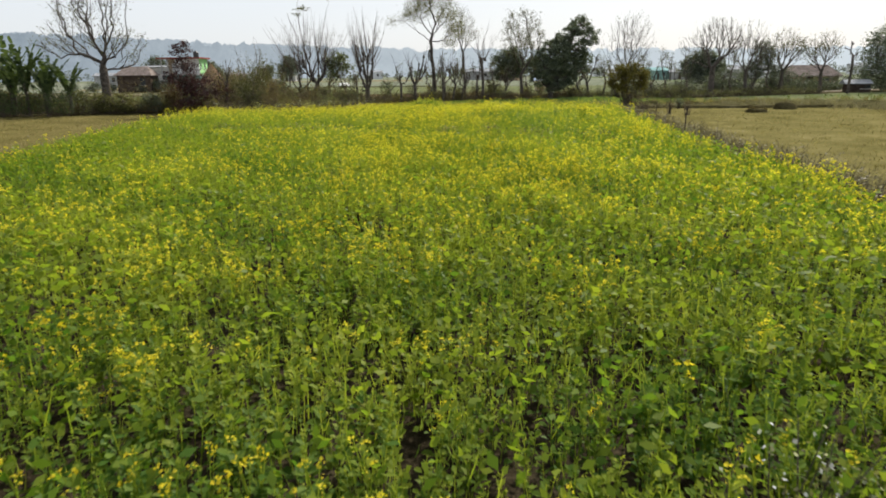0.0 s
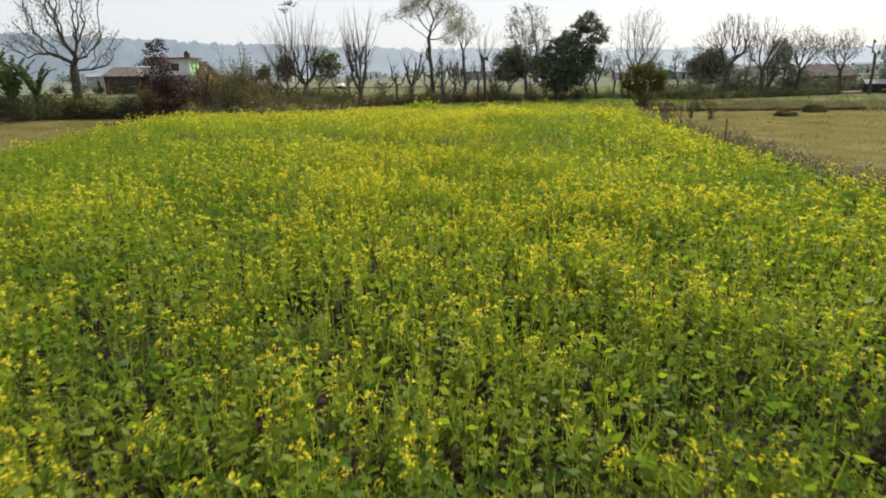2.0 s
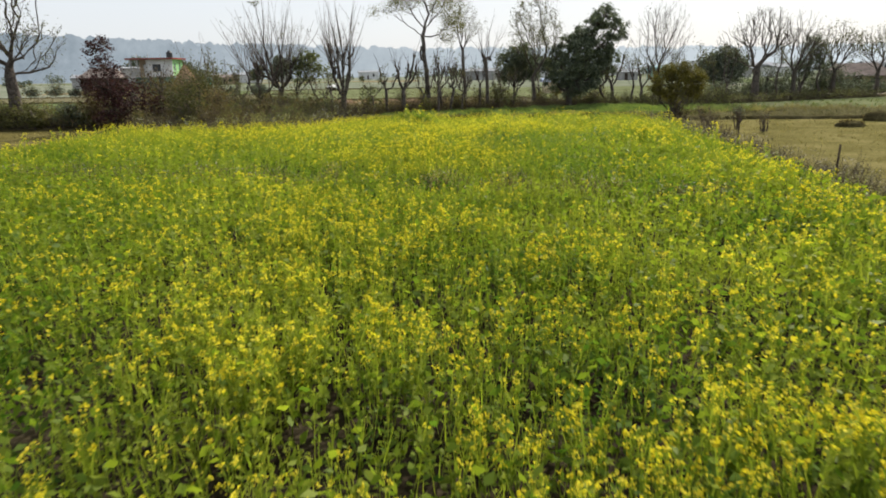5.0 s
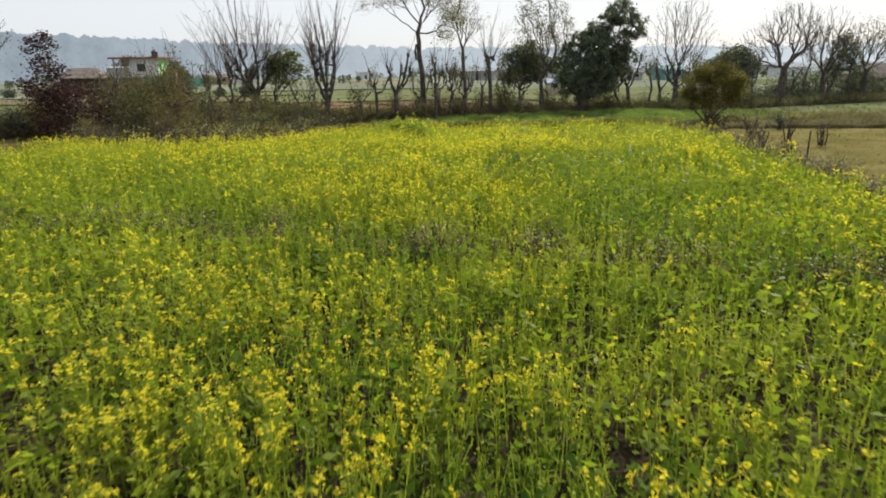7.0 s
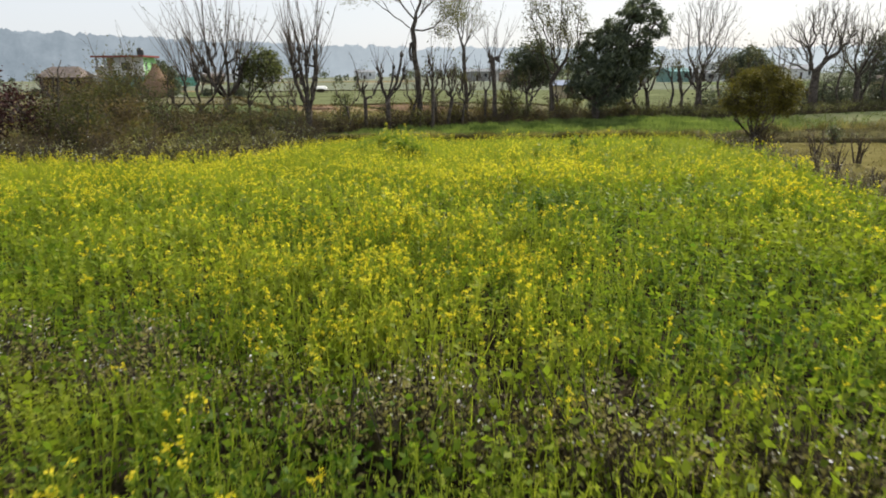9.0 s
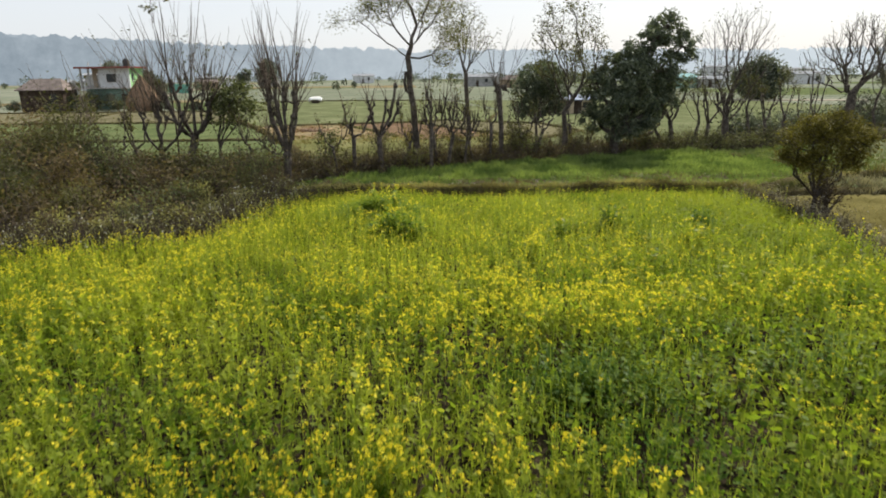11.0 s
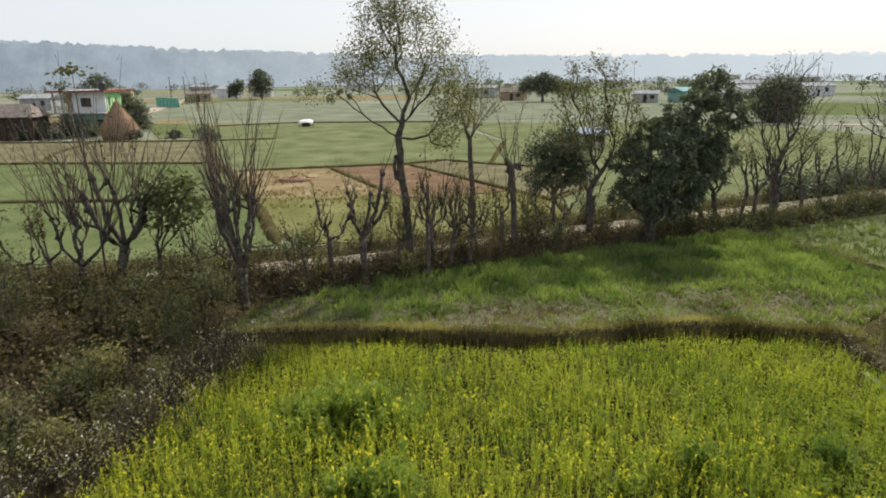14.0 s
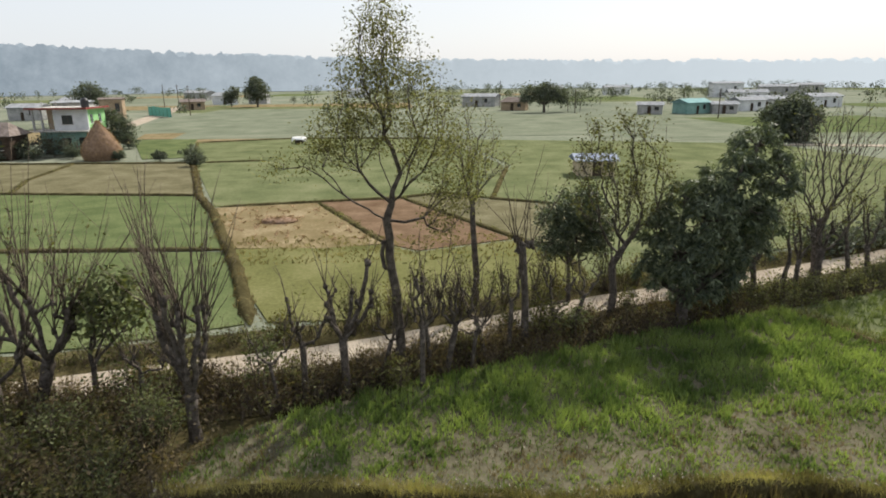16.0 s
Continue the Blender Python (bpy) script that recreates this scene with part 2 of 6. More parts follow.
def bent(p, d, length, steps, wander, lift=0.0):
    """The points of a limb that starts at p in the direction d."""
    p, d = Vector(p), Vector(d).normalized()
    out = [p.copy()]
    for _ in range(steps):
        d = (d + Vector(rng.normal(0, wander, 3)) + Vector((0, 0, lift))).normalized()
        p = p + d * length / steps
        out.append(p.copy())
    return out, d


def thing(name, at, label, category, group="", rz=0.0):
    ob = new(name)
    ob.empty_display_size = 0.3
    ob.matrix_basis = pose(*at, 0, 0, rz)
    return tagged(ob, label, category, group)


# ---- trees ----
def leaves_at(tips, each, radius, size, aspect=0.45, droop=0.3):
    t = np.array([tuple(p) for p in tips])
    c = np.repeat(t, each, axis=0)
    return leaf_quads(c + rng.normal(0, radius, c.shape), size, aspect, droop)


def crown_points(blobs, n):
    """Random points in a set of ellipsoids (x, y, z, radius across, radius up), thicker towards the outside."""
    vol = np.array([(b[3] ** 2 * b[4]) ** 0.7 for b in blobs])
    out = []
    for b, k in zip(blobs, rng.multinomial(n, vol / vol.sum())):
        d = unit(rng.normal(size=(k, 3))) * (rng.random((k, 1)) ** 0.45)
        out.append(np.array(b[:3]) + d * np.array((b[3], b[3], b[4])))
    return np.concatenate(out)


def branchy(at, fork, blobs, n, label, leaf=TALL_LEAF, each=6, size=0.13, r=0.15, bend=(0.0, 0.0), bark=BARK, radius=0.14, tip=0.006, droop=0.3, stub=None, aspect=0.45, step=0.4, reach=0.72, sweep=0.5, crook=0.035):
    """A tree whose boughs fork towards points spread through its crown; limbs thicken by what they carry."""
    global rng
    shared, rng = rng, np.random.default_rng(int(abs(at[0]) * 100 + at[1] * 10))    # each tree grows from its own seed
    ob = thing("tree", at, label, "tree", "trees along the road")
    pos, par = [np.array((0.0, 0.0, -0.1))], [-1]
    m = max(4, int(fork / 0.6))
    for i in range(1, m + 1):
        t = i / m
        pos.append(np.array((bend[0] * t + 0.08 * math.sin(t * 5) + rng.normal(0, 0.02), bend[1] * t + rng.normal(0, 0.025), fork * t)))
        par.append(i - 1)
    trunk_n = len(pos)
    top = pos[-1]
    P = crown_points(blobs, n)
    P = P[np.argsort(np.linalg.norm(P - top, axis=1))]
    tips, run = [], [0.0] * trunk_n
    for q in P:
        A = np.array(pos[trunk_n - 1:])
        d = q - A
        cost = np.linalg.norm(d, axis=1) + 1.1 * np.maximum(0, A[:, 2] - q[2] + 0.25) + sweep * np.maximum(0, 0.9 * np.hypot(d[:, 0], d[:, 1]) - d[:, 2]) + reach * np.array(run[trunk_n - 1:])
        k = int(np.argmin(cost)) + trunk_n - 1
        a, L = pos[k], np.linalg.norm(q - pos[k])
        steps = max(1, int(L / step))
        side = rng.normal(0, crook * L, 3) + np.array((0, 0, -0.05 * L))
        last = k
        for i in range(1, steps + 1):
            t = i / steps
            pos.append(a + (q - a) * t + side * math.sin(math.pi * t) + (rng.normal(0, crook * 1.2, 3) if i < steps else 0.0))
            par.append(last)
            run.append(run[k] + L * t)
            last = len(pos) - 1
        tips.append(q)
    w = np.ones(len(pos))
    for i in range(len(pos) - 1, 0, -1):
        w[par[i]] += w[i] if par[i] >= 0 else 0
    rad = np.minimum(tip * w ** 0.42, r)
    rad = np.maximum(rad, tip)
    base = r / max(rad[trunk_n - 1], 1e-6)
    scale = np.interp(w / w[trunk_n - 1], [0, 0.15, 1], [1.0, min(base, 1.15), min(base, 2.0)])
    rad = rad * scale
    rad[:trunk_n] = np.linspace(r * 1.3, r, trunk_n)
    kids = [[] for _ in pos]
    for i in range(1, len(pos)):
        kids[par[i]].append(i)
    wood, todo = Wood(), [(0, None)]
    while todo:
        i, start = todo.pop()
        chain = [i] if start is None else [start, i]
        while kids[chain[-1]]:
            ks = sorted(kids[chain[-1]], key=lambda c: -w[c])
            todo += [(c, chain[-1]) for c in ks[1:]]
            chain.append(ks[0])
        rr = [rad[c] for c in chain]
        if start is not None and len(rr) > 1:
            rr[0] = rr[1]
        wood.tube([pos[c] for c in chain], rr, 8 if rr[0] > 0.07 else 5 if rr[0] > 0.025 else 3)
    if stub:
        b = pos[min(trunk_n - 1, max(1, int(stub[0] / fork * m)))]
        e = [Vector(b), Vector(b) + Vector((stub[1] * 0.8, 0, 0.25)), Vector(b) + Vector((stub[1], 0, 0.7)), Vector(b) + Vector((stub[1] * 0.75, 0, 1.05))]
        wood.tube(e, [r * 0.6, r * 0.6, r * 0.55, r * 0.5], 6)
        wood.knob(e[-1], r * 0.7)
    part("trunk", wood.mesh("trunk", bark), ob)
    if each:
        part("crown", quads_mesh("crown", leaves_at(tips + [pos[i] for i in range(trunk_n, len(pos)) if w[i] <= 4 and rng.random() < 0.4], max(1, int(each * 0.62)), radius, size, aspect, droop), [leaf]), ob)
    rng = shared
    return ob


def pollard(at, fork, heads, head_z, reach, shoots, shoot_len, label, r=0.15, leafy=0, bark=BARK, lean=0.0):
    """A lopped roadside tree: crooked limbs with knobbly heads and long thin shoots."""
    ob = thing("pollard_tree", at, label, "tree", "trees along the road")
    w, s = Wood(), Wood()
    pts, d = bent((0, 0, -0.1), (lean, 0, 1), fork, 4, 0.045)
    w.tube(pts, [r * 1.25, r * 1.05, r * 0.95, r, r * 1.05], 8)
    w.knob(pts[-1], r * 1.15)
    tips = []
    for k in range(heads):
        a = 2 * math.pi * k / heads + rng.uniform(-0.5, 0.5)
        rad = reach * rng.uniform(0.6, 1.5)
        out = Vector((math.cos(a) * 1.15, math.sin(a) * 0.75, 0))      # lopped back from the road
        end = Vector((pts[-1].x, pts[-1].y, head_z * rng.uniform(0.82, 1.14))) + out * rad
        lr = r * rng.uniform(0.38, 0.54)
        knee = pts[-1].lerp(end, 0.32) + out * rad * 0.3 + Vector(rng.normal(0, 0.05, 3))
        line = [pts[-1].copy()]
        for i in range(1, 7):                           # a crooked, lumpy limb that turns upwards
            t = i / 6
            c = pts[-1].lerp(knee, t / 0.4) if t < 0.4 else knee.lerp(end, (t - 0.4) / 0.6)
            line.append(c + Vector(rng.normal(0, 0.045, 3)) if i < 6 else end)
        w.tube(line, [lr * f * rng.uniform(0.85, 1.2) for f in (1.15, 1.05, 1.0, 0.95, 0.9, 0.9, 0.85)], 7)
        w.knob(end, lr * rng.uniform(1.3, 1.7))
        tips.append((end, 1.0))
        for i in (2, 3, 4, 5):
            q = line[i]
            if rng.random() < 0.5:
                w.knob(q + Vector(rng.normal(0, lr * 0.5, 3)), lr * rng.uniform(0.95, 1.5))
            if i > 2 and rng.random() < 0.6:            # stubs of older cuts
                o = Vector((rng.normal(0, 0.17), rng.normal(0, 0.17), rng.uniform(0.12, 0.36)))
                w.tube([q, q + o * 0.6, q + o], [lr * 0.7, lr * 0.6, lr * 0.6], 5)
                w.knob(q + o, lr * rng.uniform(0.85, 1.15))
                tips.append((q + o, 0.7))
    ends = []
    for base, f in tips:
        for k in range(max(1, int(1.2 * shoots * f * rng.uniform(0.6, 1.4)))):
            a = rng.uniform(0, 2 * math.pi)
            o = rng.uniform(0.05, 0.6)
            lean_out = Vector((base.x - pts[-1].x, base.y - pts[-1].y, 0)) * 0.5
            pp, _ = bent(base, (math.cos(a) * o + lean_out.x, math.sin(a) * o + lean_out.y, 1), shoot_len * f * rng.uniform(0.45, 1.1), 5, 0.07, 0.05)
            s.tube(pp, [0.021, 0.018, 0.015, 0.012, 0.009, 0.005], 3)
            ends.extend(pp[2:])
            for _b in range(rng.integers(0, 3)):
                qq, _ = bent(pp[rng.integers(1, 4)], (rng.normal(0, 0.45), rng.normal(0, 0.45), 1), shoot_len * f * 0.3, 3, 0.06, 0.05)
                s.tube(qq, [0.009, 0.008, 0.006, 0.004], 3)
                ends.extend(qq[1:])
    part("trunk", w.mesh("trunk", bark), ob)
    tagged(part("brushwood", s.mesh("brushwood", SHOOT), ob, "thin bare upright shoots"), kind="stuff")
    if leafy:
        pick = [ends[i] for i in rng.integers(0, len(ends), leafy)]
        part("foliage", quads_mesh("foliage", leaves_at(pick, 5, 0.10, 0.13), [OLIVE_LEAF]), ob)
    return ob


def leafy_tree(at, lobes, count, size, label, leaf, trunk_r=0.2, fork=1.6, aspect=0.35, droop=0.5, name="tree", category="tree", group="", bark=BARK, clump=0.21):
    """A dense crown of leaf clumps on several lobes (x, y, z, radius), carried by limbs."""
    ob = thing(name, at, label, category, group)
    w = Wood()
    pts, d = bent((0, 0, -0.1), (0, 0, 1), fork, 4, 0.05)
    w.tube(pts, [trunk_r * 1.2, trunk_r, trunk_r * 0.9, trunk_r * 0.85, trunk_r * 0.8], 8)
    cents, total = [], sum(l[3] ** 2 for l in lobes)
    for x, y, z, rad in lobes:
        end = Vector((x, y, z))
        mid = pts[-1].lerp(end, 0.5) + Vector(rng.normal(0, 0.15, 3))
        w.tube([pts[-1], mid, end], [trunk_r * 0.55, trunk_r * 0.4, trunk_r * 0.2], 6)
        n = max(12, int(34 * rad))
        dirs = unit(rng.normal(size=(n, 3)))
        rr = rad * rng.uniform(0.55, 1.08, n) ** 0.7
        cc = np.array((x, y, z)) + dirs * rr[:, None] * np.array((1, 1, 0.85))
        for c in cc[:: 3]:
            w.tube([end, end.lerp(Vector(c), 0.55) + Vector(rng.normal(0, 0.08 * rad, 3)), Vector(c)], [0.05, 0.03, 0.012], 3)
        per = int(count * rad ** 2 / total / n)
        spread = clump * rad * rng.uniform(0.6, 1.3, n)
        cents.append(np.repeat(cc, per, axis=0) + rng.normal(size=(n * per, 3)) * np.repeat(spread, per)[:, None])
    part("trunk", w.mesh("trunk", bark), ob)
    c = np.concatenate(cents)
    c[:, 2] = np.maximum(c[:, 2], 0.3)
    part("crown", quads_mesh("crown", leaf_quads(c, size, aspect, droop), [leaf]), ob)
    return ob


def shrub(at, h, w, count, size, label, leaf, name="shrub", stems=9, group=""):
    ob = thing(name, at, label, "shrub", group)
    wd, pts = Wood(), []
    for k in range(stems):
        a = rng.uniform(0, 2 * math.pi)
        o = rng.uniform(0.1, 1.0) * w / h
        p, d = bent((rng.normal(0, 0.08), rng.normal(0, 0.08), -0.05), (math.cos(a) * o, math.sin(a) * o, 1), h * rng.uniform(0.6, 0.95), 5, 0.1, 0.02)
        wd.tube(p, [0.035, 0.03, 0.024, 0.018, 0.012, 0.006], 4)
        for j in range(4):
            q, _ = bent(p[rng.integers(2, 5)], (d.x + rng.normal(0, 0.7), d.y + rng.normal(0, 0.7), 0.7), h * rng.uniform(0.15, 0.35), 3, 0.2)
            wd.tube(q, [0.012, 0.010, 0.008, 0.004], 3)
            pts.extend(q[1:])
        pts.extend(p[3:])
    part("framework", wd.mesh("framework", SHOOT), ob)
    q = leaves_at(pts, max(1, count // len(pts)), 0.13 * w + 0.06, size)
    part("foliage", quads_mesh("foliage", q, [leaf], None, np.clip(rng.uniform(0.1, 0.8) + rng.normal(0, 0.17, len(q)), 0, 1)), ob)
    return ob


# ---- ground, fields, road ----
def sheet(name, poly, z, mat, label, category="field", step=0.0):
    bm = bmesh.new()
    vs = [bm.verts.new((x, y, z)) for x, y in poly]
    lo = [bm.verts.new((x, y, z - 0.3)) for x, y in poly]
    bm.faces.new(vs)
    for i in range(len(vs)):
        j = (i + 1) % len(vs)
        bm.faces.new((vs[j], vs[i], lo[i], lo[j]))
    bmesh.ops.recalc_face_normals(bm, faces=bm.faces)
    me = bpy.data.meshes.new(name)
    bm.to_mesh(me)
    bm.free()
    me.materials.append(mat)
    return tagged(new(name, me), label, category, kind="structure")


def ridge(name, line, width, height, mat, label, z=0.0, category="bund"):
    """A low earth bank with a rounded, uneven top."""
    pts = []
    for (x0, y0), (x1, y1) in zip(line, line[1:]):
        n = max(2, int(math.hypot(x1 - x0, y1 - y0) / 0.5))
        pts += [(x0 + (x1 - x0) * k / n, y0 + (y1 - y0) * k / n) for k in range(n)]
    pts.append(line[-1])
    prof = [(-0.5, -0.15), (-0.36, 0.55), (-0.15, 0.95), (0.15, 1.0), (0.36, 0.6), (0.5, -0.15)]
    v, f = [], []
    for i, (x, y) in enumerate(pts):
        a, b = pts[max(i - 1, 0)], pts[min(i + 1, len(pts) - 1)]
        d = Vector((b[0] - a[0], b[1] - a[1])).normalized()
        for u, h in prof:
            k = 1 + rng.normal(0, 0.12)
            end = min(1.0, 0.1 + 0.3 * i, 0.1 + 0.3 * (len(pts) - 1 - i))
            v.append((x - d.y * u * width * k * end, y + d.x * u * width * k * end, z + h * height * end * (1 + rng.normal(0, 0.1))))
    m = len(prof)
    for i in range(len(pts) - 1):
        for k in range(m - 1):
            f.append((i * m + k, i * m + m + k, i * m + m + k + 1, i * m + k + 1))
    return tagged(new(name, py_mesh(name, v, f, [mat])), label, category, kind="structure")


def along(line, n, width):
    """n random places along a line, spread over a width."""
    seg = [math.hypot(b[0] - a[0], b[1] - a[1]) for a, b in zip(line, line[1:])]
    k = rng.choice(len(seg), n, p=np.array(seg) / sum(seg))
    a, b = np.array(line)[k], np.array(line)[k + 1]
    d = unit(b - a)
    t, o = rng.random((n, 1)), rng.normal(0, width / 2.4, (n, 1))
    p = a + (b - a) * t + np.stack([-d[:, 1], d[:, 0]], 1) * o
    return p[:, 0], p[:, 1]


# the plain, one sheet to the horizon, finer towards the middle
sheet("ground", [(-2500, -1500), (2500, -1500), (2500, 3500), (-2500, 3500)], -0.06, PLAIN, "flat open plain of pale fields reaching the horizon", "ground")
MUSTARD = [(-14.0, -1.0), (5.0, -1.0), (7.4, 12.0), (8.3, 18.0), (8.9, 25.0), (10.2, 35.0), (11.0, 41.0), (12.0, 47.0), (12.4, 52.4), (11.4, 52.8), (8.6, 53.4), (7.0, 53.25), (5.4, 53.0), (3.8, 52.75), (1.6, 53.15),
           (-1.6, 53.6), (-4.2, 53.5), (-5.0, 51.0), (-5.3, 48.6), (-5.7, 46.6), (-9.0, 45.6), (-12.0, 46.3), (-15.2, 47.8), (-15.4, 41.0), (-15.2, 34.0), (-13.8, 24.0)]
sheet("mustard_field_soil", MUSTARD, 0.0, SOIL, "dark moist soil under the mustard crop", "soil")
sheet("crop_headland", [(-5.6, 52), (13.4, 51.5), (13.2, 53.2), (8.6, 54.3), (3.8, 53.7), (-1.6, 54.5), (-5.2, 54.5)], -0.01, BUND, "dark weedy strip at the foot of the bank", "soil")
sheet("left_field", [(-70, 0), (-13.2, 0), (-13.2, 24), (-14.6, 34), (-14.6, 47), (-17, 53), (-46, 57), (-80, 57)], -0.03, OLIVE_FIELD, "olive brown harvested field of short stubble")
sheet("right_field", [(4.2, 0), (60, 0), (60, 40), (34, 46), (32, 51.4), (24.3, 52.0), (18, 53.1), (13.4, 53.0), (11.2, 46), (8.0, 25), (6.4, 12)], -0.03, STUBBLE, "dry olive brown harvested field of short stubble")
sheet("right_field_far", [(13.7, 53.6), (18, 53.7), (24.3, 52.5), (32.3, 51.9), (34.3, 46.5), (60, 40.5), (70, 52), (36, 57), (20, 57), (15.2, 57)], -0.02, PALE_FIELD, "pale olive field strip between low bunds")
sheet("green_field_right", [(15.6, 57.4), (20, 57.5), (36, 57.5), (70, 53), (80, 88), (30, 72.5), (15.2, 66.8), (15.6, 62)], 0.0, PALE_FIELD, "pale green grassy field strip beside the road")
GREEN_STRIP = [(15.8, 57.5), (36, 57.6), (60, 54.8), (60, 73), (30, 70.2), (17.4, 66.2)]
TERRACE = [(-5.8, 54.4), (-1.6, 54.5), (1.6, 54.1), (3.8, 53.7), (7.0, 54.1), (8.6, 54.3), (11.4, 53.8), (13.2, 53.2), (18.6, 57.2), (18.1, 59.1), (17.2, 61.5), (16.2, 64.2), (15.7, 65.1), (13.4, 64.3), (9.6, 63.1), (6.0, 61.8), (2.8, 60.5), (-0.2, 59.2), (-2.7, 58.0), (-4.8, 56.7)]
sheet("wheat_terrace", TERRACE, 0.22, TERRACE_SOIL, "raised terrace of young green wheat beside the road")
ROAD = [(-60, 55.0), (-30, 57.2), (-12.5, 59.7), (-7.7, 60.9), (-3.1, 61.9), (-1.1, 62.6), (3.2, 64.3), (8.3, 66.5), (14.2, 68.5), (21.2, 70.9), (25.8, 72.7), (45, 80), (80, 93)]
hw = 0.85
sheet("road", [(x, y - hw) for x, y in ROAD] + [(x, y + hw) for x, y in ROAD[::-1]], 0.12, ROAD_DIRT, "pale beaten dirt road lined with trees", "road")
verge = [(x, y - 3.6) for x, y in ROAD] + [(x, y + 3.2) for x, y in ROAD[::-1]]
sheet("road_verge", verge, 0.06, BUND, "dark weedy road verge", "verge")
sheet("scrub_ground", [(-46, 57.0), (-17, 53.4), (-15.6, 48.0), (-12, 46.2), (-9.2, 45.4), (-5.9, 46.3), (-5.2, 48.6), (-4.8, 51.2), (-3.9, 54), (-3.4, 57.6), (-3.2, 58.8), (-12, 58.2), (-30, 55.6)], 0.02, BUND, "dark scrubby waste ground beside the crop", "ground")

# fields beyond the road
sheet("far_green_field", [(-40, 61), (-12, 63.4), (-6.5, 65.4), (-8.9, 72.7), (-10.6, 76.4), (-60, 78)], 0.0, GREEN_FIELD, "flat green wheat field beyond the road")
sheet("far_green_field_back", [(-60, 78.6), (-10.9, 77.0), (-14.6, 86.7), (-18.2, 94.0), (-36, 96.2), (-80, 97)], -0.01, GREEN_FIELD, "bright green wheat field beyond a bund")
sheet("far_stubble_field", [(-80, 97.6), (-36, 96.8), (-18.5, 94.6), (-26.4, 115.2), (-80, 118)], 0.0, DULL_FIELD, "brownish stubble field before the house")
sheet("far_olive_field", [(-5.6, 65.6), (-2, 65.6), (3, 67.6), (8.8, 69.8), (8.8, 74.4), (6.6, 77.8), (0.5, 75.6), (-1.4, 77.3), (-10.8, 76.9), (-9.2, 73)], 0.0, YELLOW_FIELD, "yellowish olive grass field beside the road")
sheet("far_tan_field", [(-10.9, 77.2), (-5, 76.8), (-1.6, 77.6), (-7.7, 90.4), (-15.4, 89.0)], 0.005, TAN_FIELD, "dry tan field with scattered straw")
sheet("far_ploughed_field", [(-1.2, 77.5), (0.6, 76.0), (6.4, 78.2), (-0.9, 91.5), (-7.3, 90.5)], 0.0, PINK_FIELD, "reddish brown ploughed field")
sheet("far_dry_field", [(6.8, 78.2), (9.0, 74.6), (13.2, 80), (11.2, 88.2), (6.4, 90.6), (2.8, 93.6), (-0.5, 91.8)], 0.0, DULL_FIELD, "dull dry field beside the ploughed one")
sheet("far_pale_field", [(-15.6, 89.6), (-7.6, 91.0), (-0.9, 92.2), (2.8, 94.2), (6.6, 91.2), (10, 110), (4, 140), (-20, 144), (-34, 139), (-27, 117)], -0.01, PALE_FIELD, "wide pale green field of thin grass")
sheet("far_right_field", [(11.6, 88.6), (13.6, 80.4), (9, 75), (9, 70.2), (25, 76.2), (60, 90), (50, 128), (6, 140), (10.8, 110), (6.8, 91)], 0.0, PALE_FIELD, "pale grass field among the far huts")
sheet("far_back_field", [(-60, 146), (40, 144), (50, 190), (20, 215), (-60, 205)], -0.02, HAZED_FIELD, "distant pale green field before the village")
sheet("far_bright_field", [(-47, 145.5), (-36.5, 145.5), (-29.5, 121), (-34.5, 120)], 0.01, GREEN_FIELD, "small bright green vegetable plot by the house")
sheet("far_yellow_field", [(-50, 157), (-43, 158), (-41, 146.2), (-47, 146.2)], 0.01, TAN_FIELD, "small pale yellow plot behind the house")
sheet("village_lane", [(-64.8, 178), (-60.8, 178), (-83, 271), (-90, 300), (-94, 300), (-87.5, 271)], 0.03, ROAD_DIRT, "pale dirt lane leading to the village", "lane")
fr = random.Random(12)
for k in range(34):                              # patchwork of far fields
    cy = fr.uniform(155, 420)
    cx, w, d, sk = fr.uniform(-0.75, 0.8) * cy, fr.uniform(10, 34), fr.uniform(8, 30), fr.uniform(-8, 8)
    sheet("far_field", [(cx - w, cy - d), (cx + w, cy - d + sk * 0.5), (cx + w + sk, cy + d), (cx - w + sk, cy + d)], -0.045 + 0.001 * k, (PALE_FIELD, HAZED_FIELD, GREEN_FIELD, TAN_FIELD, HAZED_FIELD)[k % 5], ("pale green", "haze-paled", "green", "dry tan", "haze-paled")[k % 5] + " field on the far plain")

sheet("village_lane_right", [(48, 126.5), (62, 122.5), (90, 117), (90, 119.2), (62, 125.0), (48, 128.5)], 0.02, ROAD_DIRT, "pale dirt lane among the far fields", "lane")

# banks between the fields
BANK = [(-5.9, 54.25), (-1.6, 54.3), (1.6, 53.85), (3.8, 53.45), (5.4, 53.65), (7.0, 53.9), (8.6, 54.05), (10.2, 53.9), (11.4, 53.5), (13.2, 52.9)]
ridge("terrace_bank", BANK, 0.44, 0.42, BUND, "grassy earth bank between mustard and wheat")
ridge("right_bank", [(7.6, 6), (8.2, 12), (9.1, 18), (9.7, 25), (11.0, 35), (11.8, 41), (12.8, 47), (13.0, 52.6), (18.8, 57.1), (18.35, 59.2), (17.45, 61.6), (16.4, 64.3), (15.6, 65.7)], 0.7, 0.36, BUND, "weedy earth bank along the crop edge")
ridge("left_bank", [(-13.6, 4), (-14.2, 24), (-15.6, 34), (-15.7, 47.6)], 0.8, 0.22, BUND, "low grassy bank along the crop edge")
